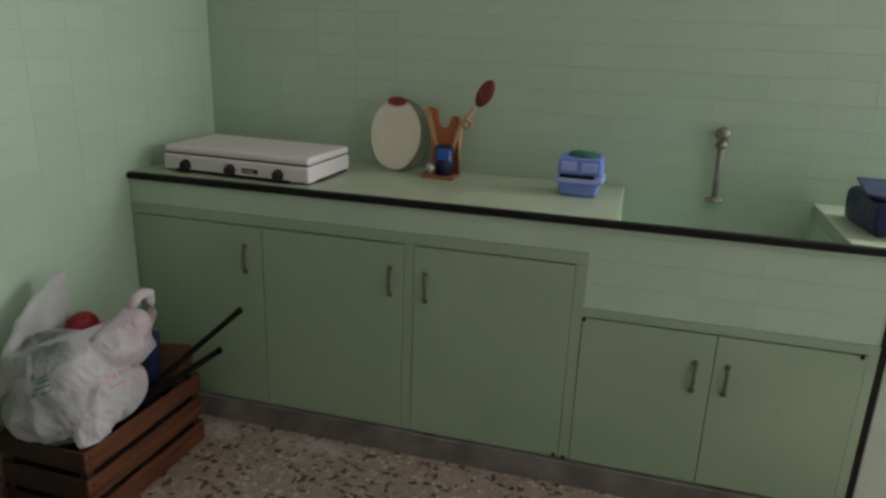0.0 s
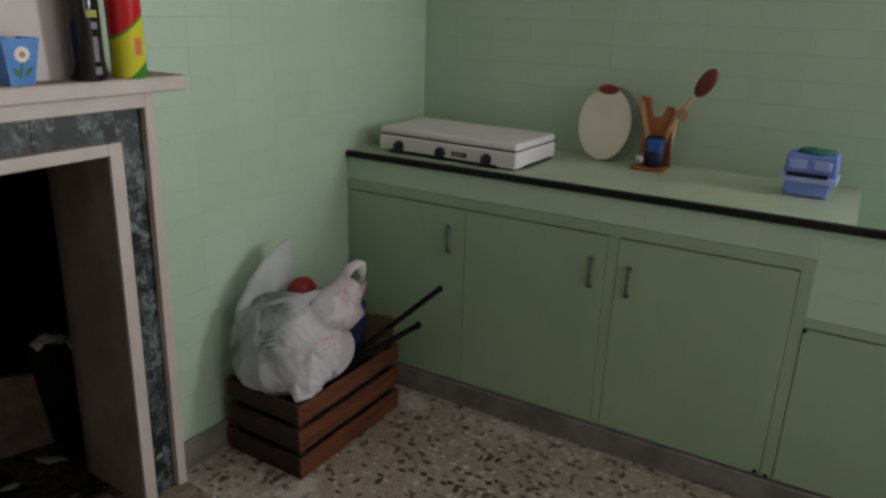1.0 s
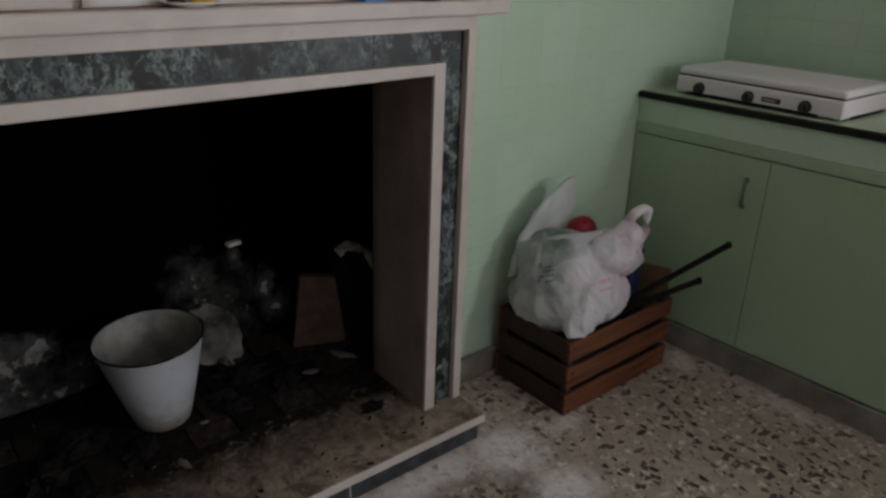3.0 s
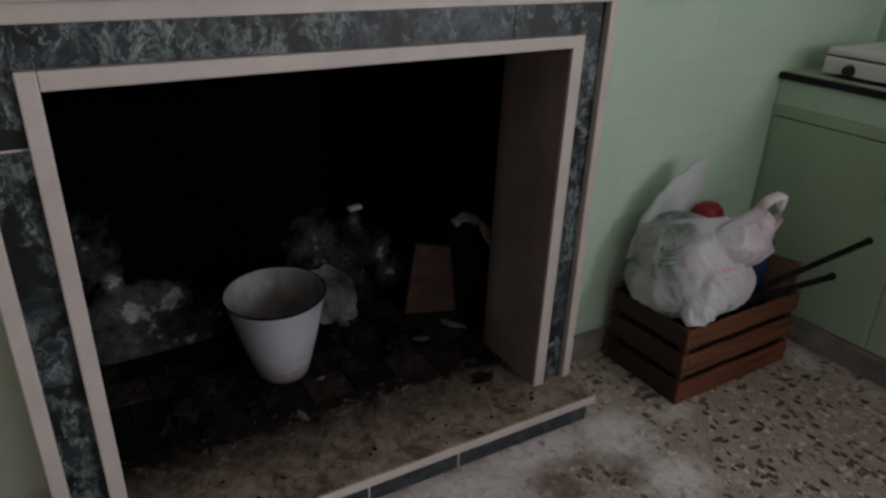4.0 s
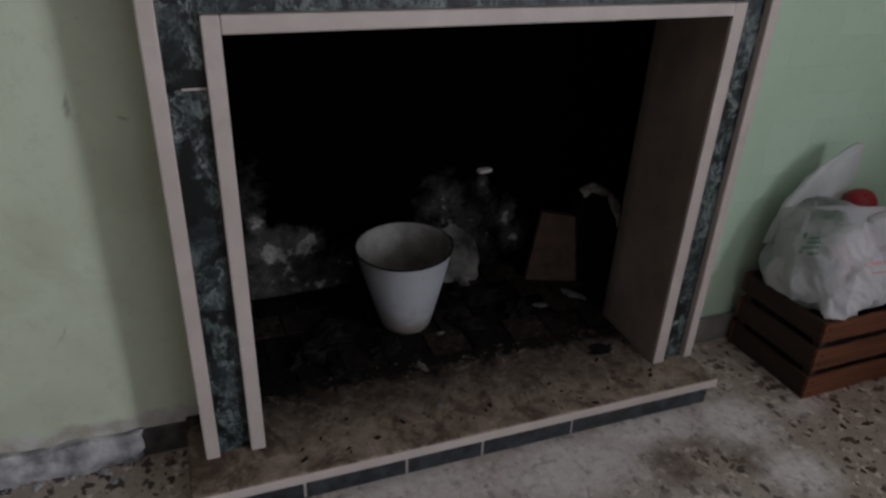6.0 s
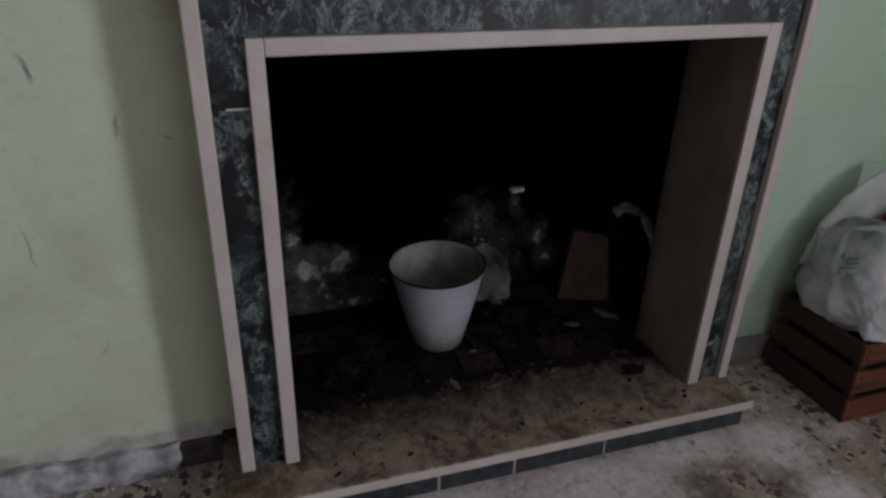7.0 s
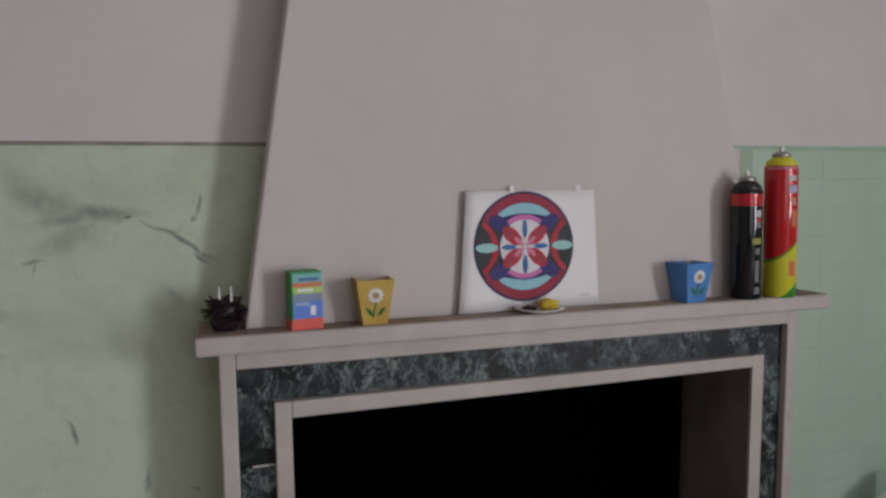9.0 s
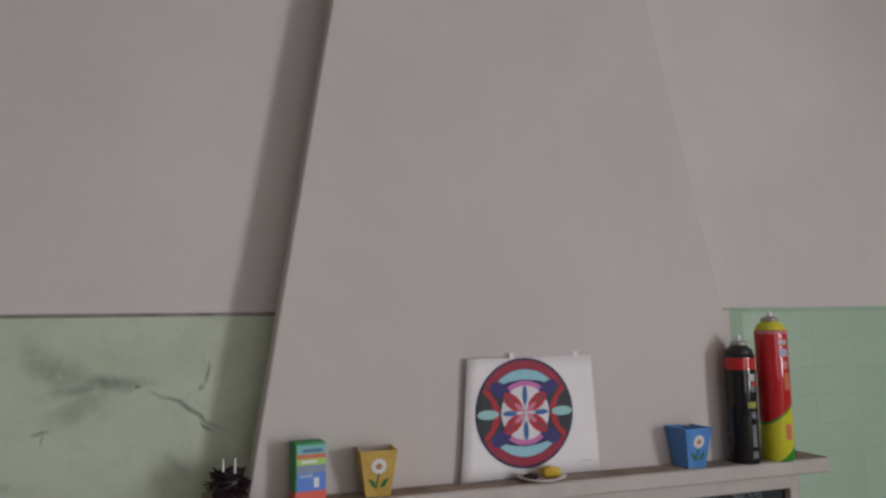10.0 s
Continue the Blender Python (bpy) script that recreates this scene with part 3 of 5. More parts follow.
# the counter wall
wall_north = setting("wall_north", new_box(-0.1, NU0, BACK, BACK + 0.12, -0.02, DADO), M["grout"], "pale green tiled wall behind the counter", "wall", RUN)
bm = bmesh.new()
box(bm, -0.1, NU0, BACK, BACK + 0.12, DADO, CEIL)
box(bm, NU1, 3.9, BACK, BACK + 0.12, -0.02, CEIL)
box(bm, NU0, NU1, BACK, BACK + 0.12, -0.02, NZ0)
box(bm, NU0, NU1, BACK, BACK + 0.12, NZ1, CEIL)
setting("wall_north_upper", bm, M["plaster"], "plain off-white plaster wall with a glazed door", "wall", RUN)
window = thing("window_2", "plain white wooden frame of a glazed door", "window", RUN, kind="structure")
for a in ((NU0, NU0 + 0.04, NZ0, NZ1), (NU1 - 0.04, NU1, NZ0, NZ1), (NU0 + 0.04, NU1 - 0.04, NZ0, NZ0 + 0.04), (NU0 + 0.04, NU1 - 0.04, NZ1 - 0.04, NZ1)):
    part("window_frame", new_box(a[0], a[1], BACK + 0.01, BACK + 0.05, a[2], a[3], 0.004), M["petal"], window)

# the unseen east wall with the added fill lamp's opening, and the wall behind the camera; both toned dark to limit
# bounce
bm = bmesh.new()
box(bm, WX, WX + 0.14, SOUTH, WY0, -0.02, CEIL)
box(bm, WX, WX + 0.14, WY1, 2.85, -0.02, CEIL)
box(bm, WX, WX + 0.14, WY0, WY1, -0.02, WZ0)
box(bm, WX, WX + 0.14, WY0, WY1, WZ1, CEIL)
setting("wall_east", bm, M["beige"], "plain unseen wall with an opening for the fill lamp", "wall")
setting("wall_south", new_box(-0.12, WX + 0.14, SOUTH - 0.12, SOUTH, -0.02, CEIL), M["beige"], "plain plaster wall", "wall")
window = thing("added_window_1", "plain white frame added round the fill lamp's opening", "window", kind="structure")
for a in ((WY0, WY0 + 0.04, WZ0, WZ1), (WY1 - 0.04, WY1, WZ0, WZ1), (WY0 + 0.04, WY1 - 0.04, WZ0, WZ0 + 0.04), (WY0 + 0.04, WY1 - 0.04, WZ1 - 0.04, WZ1)):
    part("window_frame", new_box(WX + 0.02, WX + 0.07, *a, 0.004), M["petal"], window)

# skirting, crumbled at the foot of the painted wall
bm = new_box(0.0, 0.020, -1.1, -0.285, 0.0, 0.082)
bmesh.ops.subdivide_edges(bm, edges=bm.edges[:], cuts=30, use_grid_fill=True)
for v in bm.verts:
    k = noise.noise(v.co * 11) + 0.6 * noise.noise(v.co * 31)
    if v.co.x > 0.004:
        v.co.x += 0.010 * k
    if v.co.z > 0.06:
        v.co.z += 0.016 * k
    if v.co.y > -0.30:
        v.co.y += 0.03 * noise.noise(Vector((3, v.co.x * 40, v.co.z * 30)))
box(bm, 0.0, 0.018, SOUTH, -1.1005, 0.0, 0.085)
crumbled = plain("crumbling_skirting", (0.17, 0.175, 0.18), (0.58, 0.585, 0.59), 17, 0.85, 0.7, fine=50)
setting("baseboard_west", bm, crumbled, "chipped grey skirting with flaking plaster", "baseboard")
# dark strip in place of skirting, coloured as the shadow the fireplace casts there
bm = new_box(0.0, 0.005, -0.284, -0.179, 0.0, 0.078)
setting("baseboard_west_shade", bm, plain("skirting_shade", (0.035, 0.033, 0.030), (0.10, 0.095, 0.085), 22, 0.95, 0.8, fine=50), "dark strip painted in for the fireplace's shadow on the skirting", "baseboard")
bm = bmesh.new()
for k in range(46):
    y, r = -0.30 - 0.55 * rng_foot.random() ** 1.4, 0.002 + 0.006 * rng_foot.random() ** 2
    blob(bm, (0.024 + 0.05 * rng_foot.random() ** 2, y, 0.4 * r), (r * 1.5, r * 1.3, r * 0.7), 1, 0.5)
ob = new("plaster_crumbs", finish("plaster_crumbs", bm, crumbled))
tagged(ob, "crumbs of flaked plaster at the foot of the wall", "plaster crumbs", kind="stuff")
setting("baseboard_west_tiled", new_box(0.0, 0.014, 1.19, 2.07, 0.0, 0.085, 0.003), M["skirt"], "grey marble skirting", "baseboard")

# ---- the fireplace ----
fire = thing("fireplace", "open fireplace with pale marble frame and dark green marble panels", "fireplace", kind="structure")
SHELF = 1.180
P0 = FX - 0.019                              # the face of the green panels
# plaster core behind the stone facing, and the sooty firebox
bm = bmesh.new()
box(bm, 0.0, P0 - 0.0125, -0.109, -0.0305, HZ, 1.112)
box(bm, 0.0, P0 - 0.0125, 1.0755, 1.158, HZ, 1.112)
box(bm, 0.0, P0 - 0.0125, -0.0305, 1.0755, 1.02, 1.112)
part("core", bm, M["plaster"], fire, "plaster core behind the stone facing")
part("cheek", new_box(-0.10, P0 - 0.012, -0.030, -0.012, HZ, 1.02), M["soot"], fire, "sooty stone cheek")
bm = bmesh.new()
box(bm, -0.56, -0.50, -0.16, 1.30, HZ, 1.55)
bmesh.ops.subdivide_edges(bm, edges=bm.edges[:], cuts=14, use_grid_fill=True)
for v in bm.verts:
    if v.co.x > -0.51:
        v.co.x += 0.03 * noise.noise(v.co * 5)
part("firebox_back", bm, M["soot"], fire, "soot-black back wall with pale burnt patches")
bm = bmesh.new()
box(bm, -0.56, -0.12, -0.20, -0.10, HZ, 1.55)
box(bm, -0.56, -0.12, 1.20, 1.30, HZ, 1.55)
box(bm, -0.56, -0.12, -0.20, 1.30, 1.55, 1.60)
box(bm, -0.12, -0.10, -0.20, -0.012, HZ, 1.55)
box(bm, -0.12, -0.10, 1.057, 1.30, HZ, 1.55)
box(bm, -0.14, -0.10, -0.20, 1.30, 1.02, 1.55)
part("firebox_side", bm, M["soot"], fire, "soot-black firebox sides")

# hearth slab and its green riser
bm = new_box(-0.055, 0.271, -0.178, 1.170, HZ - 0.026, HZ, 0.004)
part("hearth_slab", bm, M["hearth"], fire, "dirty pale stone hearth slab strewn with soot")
part("hearth_bed", new_box(-0.56, -0.0555, -0.178, 1.25, HZ - 0.026, HZ - 0.007), M["soot"], fire, "sooty mortar under the hearth bricks")
part("slab_edge", new_box(0.266, 0.2735, -0.180, 1.172, HZ - 0.027, HZ - 0.003, 0.002), M["pale"], fire, "pale polished front edge")
part("slab_edge", new_box(-0.002, 0.266, 1.167, 1.1735, HZ - 0.027, HZ - 0.003, 0.002), M["pale"], fire, "pale polished side edge")
ys = [-0.172, 0.06, 0.300, 0.494, 0.742, 1.162]
for a, b in zip(ys, ys[1:]):
    part("riser_panel", new_box(0.2536, 0.257, a + 0.003, b - 0.003, 0.0, HZ - 0.027, 0.002), M["riser"], fire, "dark grey marble riser piece")
part("riser_core", new_box(-0.10, 0.2535, -0.170, 1.160, -0.01, HZ - 0.027), M["pale"], fire)

def leaning(bm):
    """The right jamb stands a little out of plumb."""
    for v in bm.verts:
        v.co.y -= 0.020 * max(0.0, (1.04 - v.co.z) / (1.04 - HZ))
    return bm


# pale frame strips, outer and inner, proud of the green panels
YL, YR = -0.140, 1.185
part("outer_strip", new_box(0.0, FX, YL, YL + 0.030, HZ, 1.145, 0.003), M["pale"], fire)
part("outer_strip", leaning(new_box(0.0, FX, YR - 0.026, YR, HZ, 1.145, 0.003)), M["pale"], fire)
IL, IR, IT = -0.042, 1.092, 1.042
part("inner_strip", new_box(P0 - 0.012, FX, IL, IL + 0.032, HZ, IT, 0.003), M["pale"], fire)
bm = new_box(FX - 0.010, FX, IR - 0.033, IR, HZ, IT, 0.002)
box(bm, P0 - 0.012, FX - 0.0102, 1.0755, IR - 0.0005, HZ, IT - 0.001)
part("inner_strip", leaning(bm), M["pale"], fire)
bm = new_box(P0 - 0.012, FX + 0.001, IL + 0.032, IR - 0.033, IT - 0.033, IT, 0.003)
for v in bm.verts:
    if v.co.z < IT - 0.015:
        v.co.z += 0.005 * (v.co.y - IL) / (IR - IL)
part("inner_strip", bm, M["pale"], fire)
part("cheek", leaning(new_box(-0.10, FX - 0.0103, 1.0592, 1.075, HZ, 1.02)), cheek_material(), fire, "smoke-browned stone cheek")
# green panels: each jamb in lengths of its own, the lintel in two
for z0, z1 in ((HZ, 0.46), (0.4605, 0.914), (0.9155, 1.112)):
    part("green_panel", new_box(P0 - 0.012, P0, YL + 0.030, IL, z0, z1, 0.0004), M["verde"], fire)
for z0, z1 in ((HZ, 0.46), (0.4605, 0.847), (0.8475, 1.112)):
    part("green_panel", leaning(new_box(P0 - 0.012, P0, IR, YR - 0.026, z0, z1, 0.0004)), M["verde"], fire)
for y0, y1 in ((IL, 0.905), (0.906, IR)):
    part("green_panel", new_box(P0 - 0.012, P0, y0 + 0.0002, y1 - 0.0002, IT, 1.112, 0.0004), M["verde"], fire)
part("joint_filler", new_box(P0 - 0.006, P0 + 0.0008, -0.085, IL, 0.9135, 0.9175), M["pale"], fire, "pale filler in a joint of the marble")
part("cornice", new_box(0.0, FX + 0.002, YL + 0.030, YR - 0.026, 1.112, 1.145, 0.003), M["pale"], fire)
part("mantel_shelf", new_box(0.0, 0.188, -0.180, 1.262, 1.145, SHELF, 0.005), M["pale"], fire, "pale marble mantel shelf, dusty on top")
part("shelf_dust", new_box(0.004, 0.182, -0.176, 1.258, SHELF - 0.002, SHELF + 0.0006), M["dust"], fire, "brown dust on the shelf")

# tapering plaster hood above the shelf
bm = bmesh.new()
lo = [(0.0, -0.090), (0.118, -0.090), (0.118, 1.116), (0.0, 1.116)]
hi = [(0.0, 0.170), (0.095, 0.170), (0.095, 0.775), (0.0, 0.775)]
a = [bm.verts.new((x, y, SHELF)) for x, y in lo]
b = [bm.verts.new((x, y, CEIL)) for x, y in hi]
for i in range(4):
    j = (i + 1) % 4
    bm.faces.new((a[i], a[j], b[j], b[i]))
bm.faces.new(a[::-1])
bm.faces.new(b)
es = [e for e in bm.edges if e.verts[0].co.z != e.verts[1].co.z and e.verts[0].co.x > 0.05]
bmesh.ops.bevel(bm, geom=es, offset=0.006, segments=3, profile=0.5, affect="EDGES")
setting("chimney_hood", bm, M["hood"], "tapering off-white plaster chimney hood", "chimney hood")


# ---- the kitchen counter ----
counter = thing("kitchen_counter", "built-in green kitchen counter with black edge and tiled sink", "counter", RUN, kind="structure")
TOP, END = 0.858, 2.655
SX0, SX1 = 1.585, 2.168                      # the sink
# worktop round the sink
bm = bmesh.new()
box(bm, 0.0, SX0, 0.012, BACK, TOP - 0.04, TOP, 0.003)
box(bm, SX1, END, 0.012, BACK, TOP - 0.04, TOP, 0.003)
part("worktop", bm, M["top"], counter, "pale yellow-green tiled worktop")
part("black_edge", new_box(0.0, END, -0.012, 0.012, 0.838, TOP + 0.001, 0.004, 3), M["black"], counter, "black rounded front edge")
# sink basin, lined in green
bm = bmesh.new()
box(bm, SX0 - 0.02, SX0, 0.014, BACK - 0.001, 0.64, TOP - 0.041)
box(bm, SX1, SX1 + 0.02, 0.014, BACK - 0.001, 0.64, TOP - 0.041)
box(bm, SX0, SX1, 0.014, 0.035, 0.64, TOP - 0.03)
box(bm, SX0, SX1, 0.035, BACK - 0.001, 0.62, 0.64)
part("sink_basin", bm, M["tile"], counter, "green-lined sink basin let into the counter")
# carcass and frame
part("carcass", new_box(0.0, 2.285, 0.03, 0.36, 0.02, 0.62), M["dark"], counter, "dark cupboard inside")
part("tile_backing", new_box(0.0, 1.515, 0.004, 0.03, 0.757, 0.838), M["grout"], counter)
part("tile_backing", new_box(1.515, 2.285, 0.004, 0.03, 0.592, 0.838), M["grout"], counter)
for a in ((0.0, 1.515, 0.722, 0.757), (0.966, 0.999, 0.085, 0.722), (1.482, 1.515, 0.085, 0.722), (1.515, 2.285, 0.566, 0.592), (2.258, 2.285, 0.085, 0.566), (0.0, 0.012, 0.085, 0.722)):
    part("frame_rail", new_box(a[0], a[1], -0.002, 0.028, a[2], a[3], 0.002), M["cabinet"], counter)
part("end_gap", new_box(2.285, 2.303, 0.0, 0.03, 0.0, 0.80), M["black"], counter, "black strip at the counter's end")
part("end_panel", new_box(2.303, END, -0.004, 0.03, 0.0, 0.834, 0.004), plain("pale_green_board", (0.42, 0.52, 0.42), (0.50, 0.60, 0.50), 8, 0.5), counter, "paler green end panel")
part("plinth", new_box(0.0, 2.285, -0.016, 0.03, 0.0, 0.082, 0.003), M["skirt"], counter, "grey marble plinth")


def cupboard_door(u0, u1, z0, z1, hu, hz):
    d = part("door", new_box(u0 + 0.001, u1 - 0.001, -0.005, 0.012, z0 + 0.002, z1 - 0.004, 0.002), M["cabinet"], counter)
    pts = []
    for k in range(13):
        s = k / 12
        pts.append((hu, -0.009 - 0.009 * math.sin(math.pi * s) ** 0.3, hz - 0.085 * s))
    part("handle", tube(bmesh.new(), pts, 0.005, 10), M["handle"], d, "small tarnished metal bow handle", True)
    bm = bmesh.new()
    for k in (0.0, 0.085):
        rod(bm, (hu, -0.008, hz - k), (hu, -0.012, hz - k), 0.009, 0.007, 14)
    part("handle_foot", bm, M["handle"], d)


for a in ((0.012, 0.486, 0.085, 0.722, 0.423, 0.651), (0.486, 0.966, 0.085, 0.722, 0.923, 0.640), (0.999, 1.482, 0.085, 0.722, 1.038, 0.632),
          (1.515, 1.886, 0.085, 0.566, 1.838, 0.474), (1.886, 2.258, 0.085, 0.566, 1.924, 0.475)):
    cupboard_door(*a)
bm = bmesh.new()
for u, z in ((1.468, 0.098), (1.498, 0.094), (1.520, 0.560), (2.245, 0.560)):
    rod(bm, (u, -0.008, z), (u, -0.013, z), 0.006, 0.005, 10)
part("hinge_pin", bm, M["black"], counter)

# standing tap in front of the tiles
tap = thing("wall_tap", "plain standing metal tap pipe with a round valve", "tap", RUN @ pose(1.868, BACK, 0))
part("flange", lathe(bmesh.new(), [(0.026, 0.842), (0.026, 0.848), (0.012, 0.856)], 20, (0, -0.03)), M["tapmetal"], tap, smooth=True)
part("pipe", tube(bmesh.new(), [(0.001, -0.03, 0.845), (0, -0.03, 0.94), (-0.002, -0.03, 1.035)], 0.0095, 12), M["tapmetal"], tap, smooth=True)
part("collar", lathe(bmesh.new(), [(0.011, 1.012), (0.017, 1.016), (0.017, 1.03), (0.011, 1.034)], 16, (-0.002, -0.03)), M["tapmetal"], tap, smooth=True)
part("valve", blob(bmesh.new(), (-0.002, -0.042, 1.060), (0.023, 0.024, 0.023), 3, 0.0), M["tapmetal"], tap, "round tarnished valve head", True)
part("wall_pipe", tube(bmesh.new(), [(-0.002, -0.04, 1.062), (-0.002, 0.0, 1.062)], 0.012, 12), M["tapmetal"], tap, smooth=True)


# ---- on the counter ----
stove = thing("gas_stove", "white three-burner gas stove with its lid closed", "stove", pose(0.083, 2.137, TOP, 0, 0, -0.8))
SW, SD, SH = 0.548, 0.288, 0.087
part("body", new_box(0, SW, 0, SD, 0.006, SH * 0.69, 0.008, 3), M["white"], stove)
part("lid", new_box(0.001, SW - 0.001, 0.003, SD, SH * 0.715, SH, 0.010, 3), M["white"], stove, "closed white lid")
part("lid_gap", new_box(0.006, SW - 0.006, 0.006, SD - 0.006, SH * 0.66, SH * 0.74), M["black"], stove)
part("base_slot", new_box(0.05, SW - 0.07, -0.0015, 0.02, 0.004, 0.012), M["black"], stove, "dark slot along the foot")
part("base_slot", new_box(SW - 0.02, SW + 0.0015, 0.06, SD - 0.03, 0.004, 0.011), M["black"], stove)
for u in (0.03, SW - 0.03):
    for v in (0.03, SD - 0.03):
        part("foot", lathe(bmesh.new(), [(0.012, 0.0), (0.012, 0.008)], 12, (u, v)), M["knob"], stove)
for u in (0.090, 0.262, 0.440):
    bm = bmesh.new()
    rod(bm, (u, 0.0, 0.027), (u, -0.006, 0.027), 0.0185, 0.018, 24)
    rod(bm, (u, -0.006, 0.027), (u, -0.020, 0.027), 0.0145, 0.013, 20)
    k = part("knob", bm, M["knob"], stove, "round black plastic knob")
    part("grip", new_box(u - 0.003, u + 0.003, -0.027, -0.018, 0.014, 0.040, 0.001), M["knob"], k)
part("badge", new_box(0.305, 0.365, -0.0015, 0.004, 0.020, 0.036, 0.001), M["knob"], stove, "small dark maker's badge")
part("badge_bar", new_box(0.312, 0.350, -0.0025, 0.0, 0.025, 0.031), ink("orange", (0.55, 0.30, 0.16)), stove)

board = thing("oval_mirror", "cream oval board with a red top, leaning on the tiles", "mirror", pose(0.775, 2.478, TOP, -9, 0, 4))
bm = bmesh.new()
prism(bm, [(0.090 * math.cos(a), 0.0, 0.128 + 0.122 * math.sin(a)) for a in (2 * math.pi * k / 48 for k in range(48))], (0, 0.010, 0))
part("face", bm, M["mirrorback"], board)
bm = bmesh.new()
prism(bm, [(0.02 + 0.098 * math.cos(a), 0.011, 0.128 + 0.127 * math.sin(a)) for a in (2 * math.pi * k / 48 for k in range(48))], (0, 0.008, 0))
part("backing", bm, plain("dull_green_backing", (0.13, 0.17, 0.11), (0.19, 0.23, 0.16), 12, 0.4), board, "dull green rim behind the board")
bm = bmesh.new()
prism(bm, [(0.034 * math.cos(a), -0.005, 0.243 + 0.016 * math.sin(a)) for a in (2 * math.pi * k / 28 for k in range(28))], (0, 0.016, 0))
part("hanger", bm, plain("dark_red_plastic", (0.16, 0.012, 0.014), (0.24, 0.02, 0.022), 30, 0.35), board, "dark red oval hanger")

rack = thing("utensil_holder", "orange wooden utensil holder standing against the tiles", "utensil holder", pose(0.956, 2.466, TOP, 0, 0, 2))
part("base", new_box(-0.056, 0.054, -0.045, 0.04, 0.0, 0.012, 0.003), M["copper"], rack)
bm = bmesh.new()
prism(bm, [(-0.052, 0.03, 0.012), (0.050, 0.03, 0.012), (0.054, 0.03, 0.10), (0.058, 0.03, 0.185), (0.046, 0.03, 0.205), (0.024, 0.03, 0.205), (0.012, 0.03, 0.168), (-0.012, 0.03, 0.166), (-0.024, 0.03, 0.185), (-0.028, 0.03, 0.225), (-0.062, 0.03, 0.232), (-0.056, 0.03, 0.16), (-0.044, 0.03, 0.10)], (0, 0.012, 0))
part("back_board", bm, M["copper"], rack, "notched orange wooden back board")
part("side_stick", tube(bmesh.new(), [(0.056, 0.02, 0.010), (0.056, 0.02, 0.12), (0.060, 0.02, 0.20)], 0.007, 10), M["beech"], rack, "pale wooden side stick", True)
part("peg", rod(bmesh.new(), (0.062, 0.03, 0.186), (0.064, 0.005, 0.186), 0.007), M["spoon"], rack)
bm = lathe(bmesh.new(), [(0.026, 0.012), (0.031, 0.05), (0.032, 0.108), (0.028, 0.108), (0.026, 0.02)], 24, (0.012, -0.004))
part("pot", bm, M["navy"], rack, "dark blue pot", True)
bm = new_box(-0.006, 0.038, -0.040, -0.034, 0.066, 0.104, 0.002)
part("label", bm, ink("bright_blue", (0.02, 0.11, 0.42)), rack, "bright blue label")
part("ball", blob(bmesh.new(), (-0.030, -0.026, 0.032), (0.018, 0.018, 0.020), 3, 0.0), M["steel"], rack, "small shiny metal ball", True)
spoon = thing("wooden_spoon", "dark red wooden spoon standing in the holder", "spoon", pose(0.956, 2.466, TOP, 0, 0, 2))
part("stem", tube(bmesh.new(), [(0.022, 0.0, 0.03), (0.048, 0.006, 0.14), (0.062, 0.008, 0.182), (0.082, 0.010, 0.206), (0.108, 0.012, 0.240)], 0.007, 10), M["beech"], spoon, "pale orange stem", True)
part("ring", tube(bmesh.new(), [(0.084 + 0.013 * math.cos(a), 0.004, 0.186 + 0.013 * math.sin(a)) for a in (2 * math.pi * k / 20 for k in range(21))], 0.006, 8), M["beech"], spoon, "pale wooden ring at the neck", True)
bm = bmesh.new()
blob(bm, (0, 0, 0), (0.026, 0.009, 0.050), 3, 0.0)
bmesh.ops.transform(bm, matrix=pose(0.138, 0.014, 0.288, 0, 29, 0), verts=bm.verts)
part("bowl", bm, M["spoon"], spoon, "dark red oval bowl", True)
stick = thing("wooden_spatula", "pale wooden spatula leaning in the holder", "spatula", pose(0.956, 2.466, TOP, 0, 0, 2))
bm = bmesh.new()
prism(bm, [(-0.012, 0.010, 0.05), (0.0, 0.010, 0.05), (-0.046, 0.010, 0.215), (-0.066, 0.010, 0.228), (-0.072, 0.010, 0.222), (-0.060, 0.010, 0.205)], (0, 0.006, 0))
part("blade", bm, M["beech"], stick)

caddy = thing("sponge_caddy", "light blue plastic sponge caddy on the worktop", "caddy", RUN @ pose(1.378, 0.258, TOP, 0, 0, -2))


def frustum(bm, x0, x1, y0, y1, z0, z1, grow):
    box(bm, x0, x1, y0, y1, z0, z1)
    for v in bm.verts:
        if abs(v.co.z - z1) < 1e-5:
            v.co.x += grow if v.co.x > (x0 + x1) / 2 else -grow
            v.co.y += grow if v.co.y > (y0 + y1) / 2 else -grow
    bmesh.ops.bevel(bm, geom=bm.edges[:], offset=0.006, segments=2, profile=0.5, affect="EDGES")
    return bm


part("tray", frustum(bmesh.new(), 0.010, 0.125, 0.0, 0.10, 0.002, 0.046, 0.004), M["blue"], caddy, "blue lower tray")
part("rim", new_box(-0.006, 0.142, -0.012, 0.108, 0.042, 0.062, 0.005), M["paleblue"], caddy, "paler blue rim")
part("slot", new_box(0.010, 0.116, -0.0125, 0.02, 0.060, 0.070), M["black"], caddy, "dark slot")
part("upper_bin", frustum(bmesh.new(), 0.0, 0.138, -0.004, 0.106, 0.068, 0.122, -0.004), M["blue"], caddy)
for u in (0.035, 0.098):
    part("panel", new_box(u - 0.024, u + 0.024, -0.007, 0.004, 0.080, 0.108, 0.004), M["paleblue"], caddy)
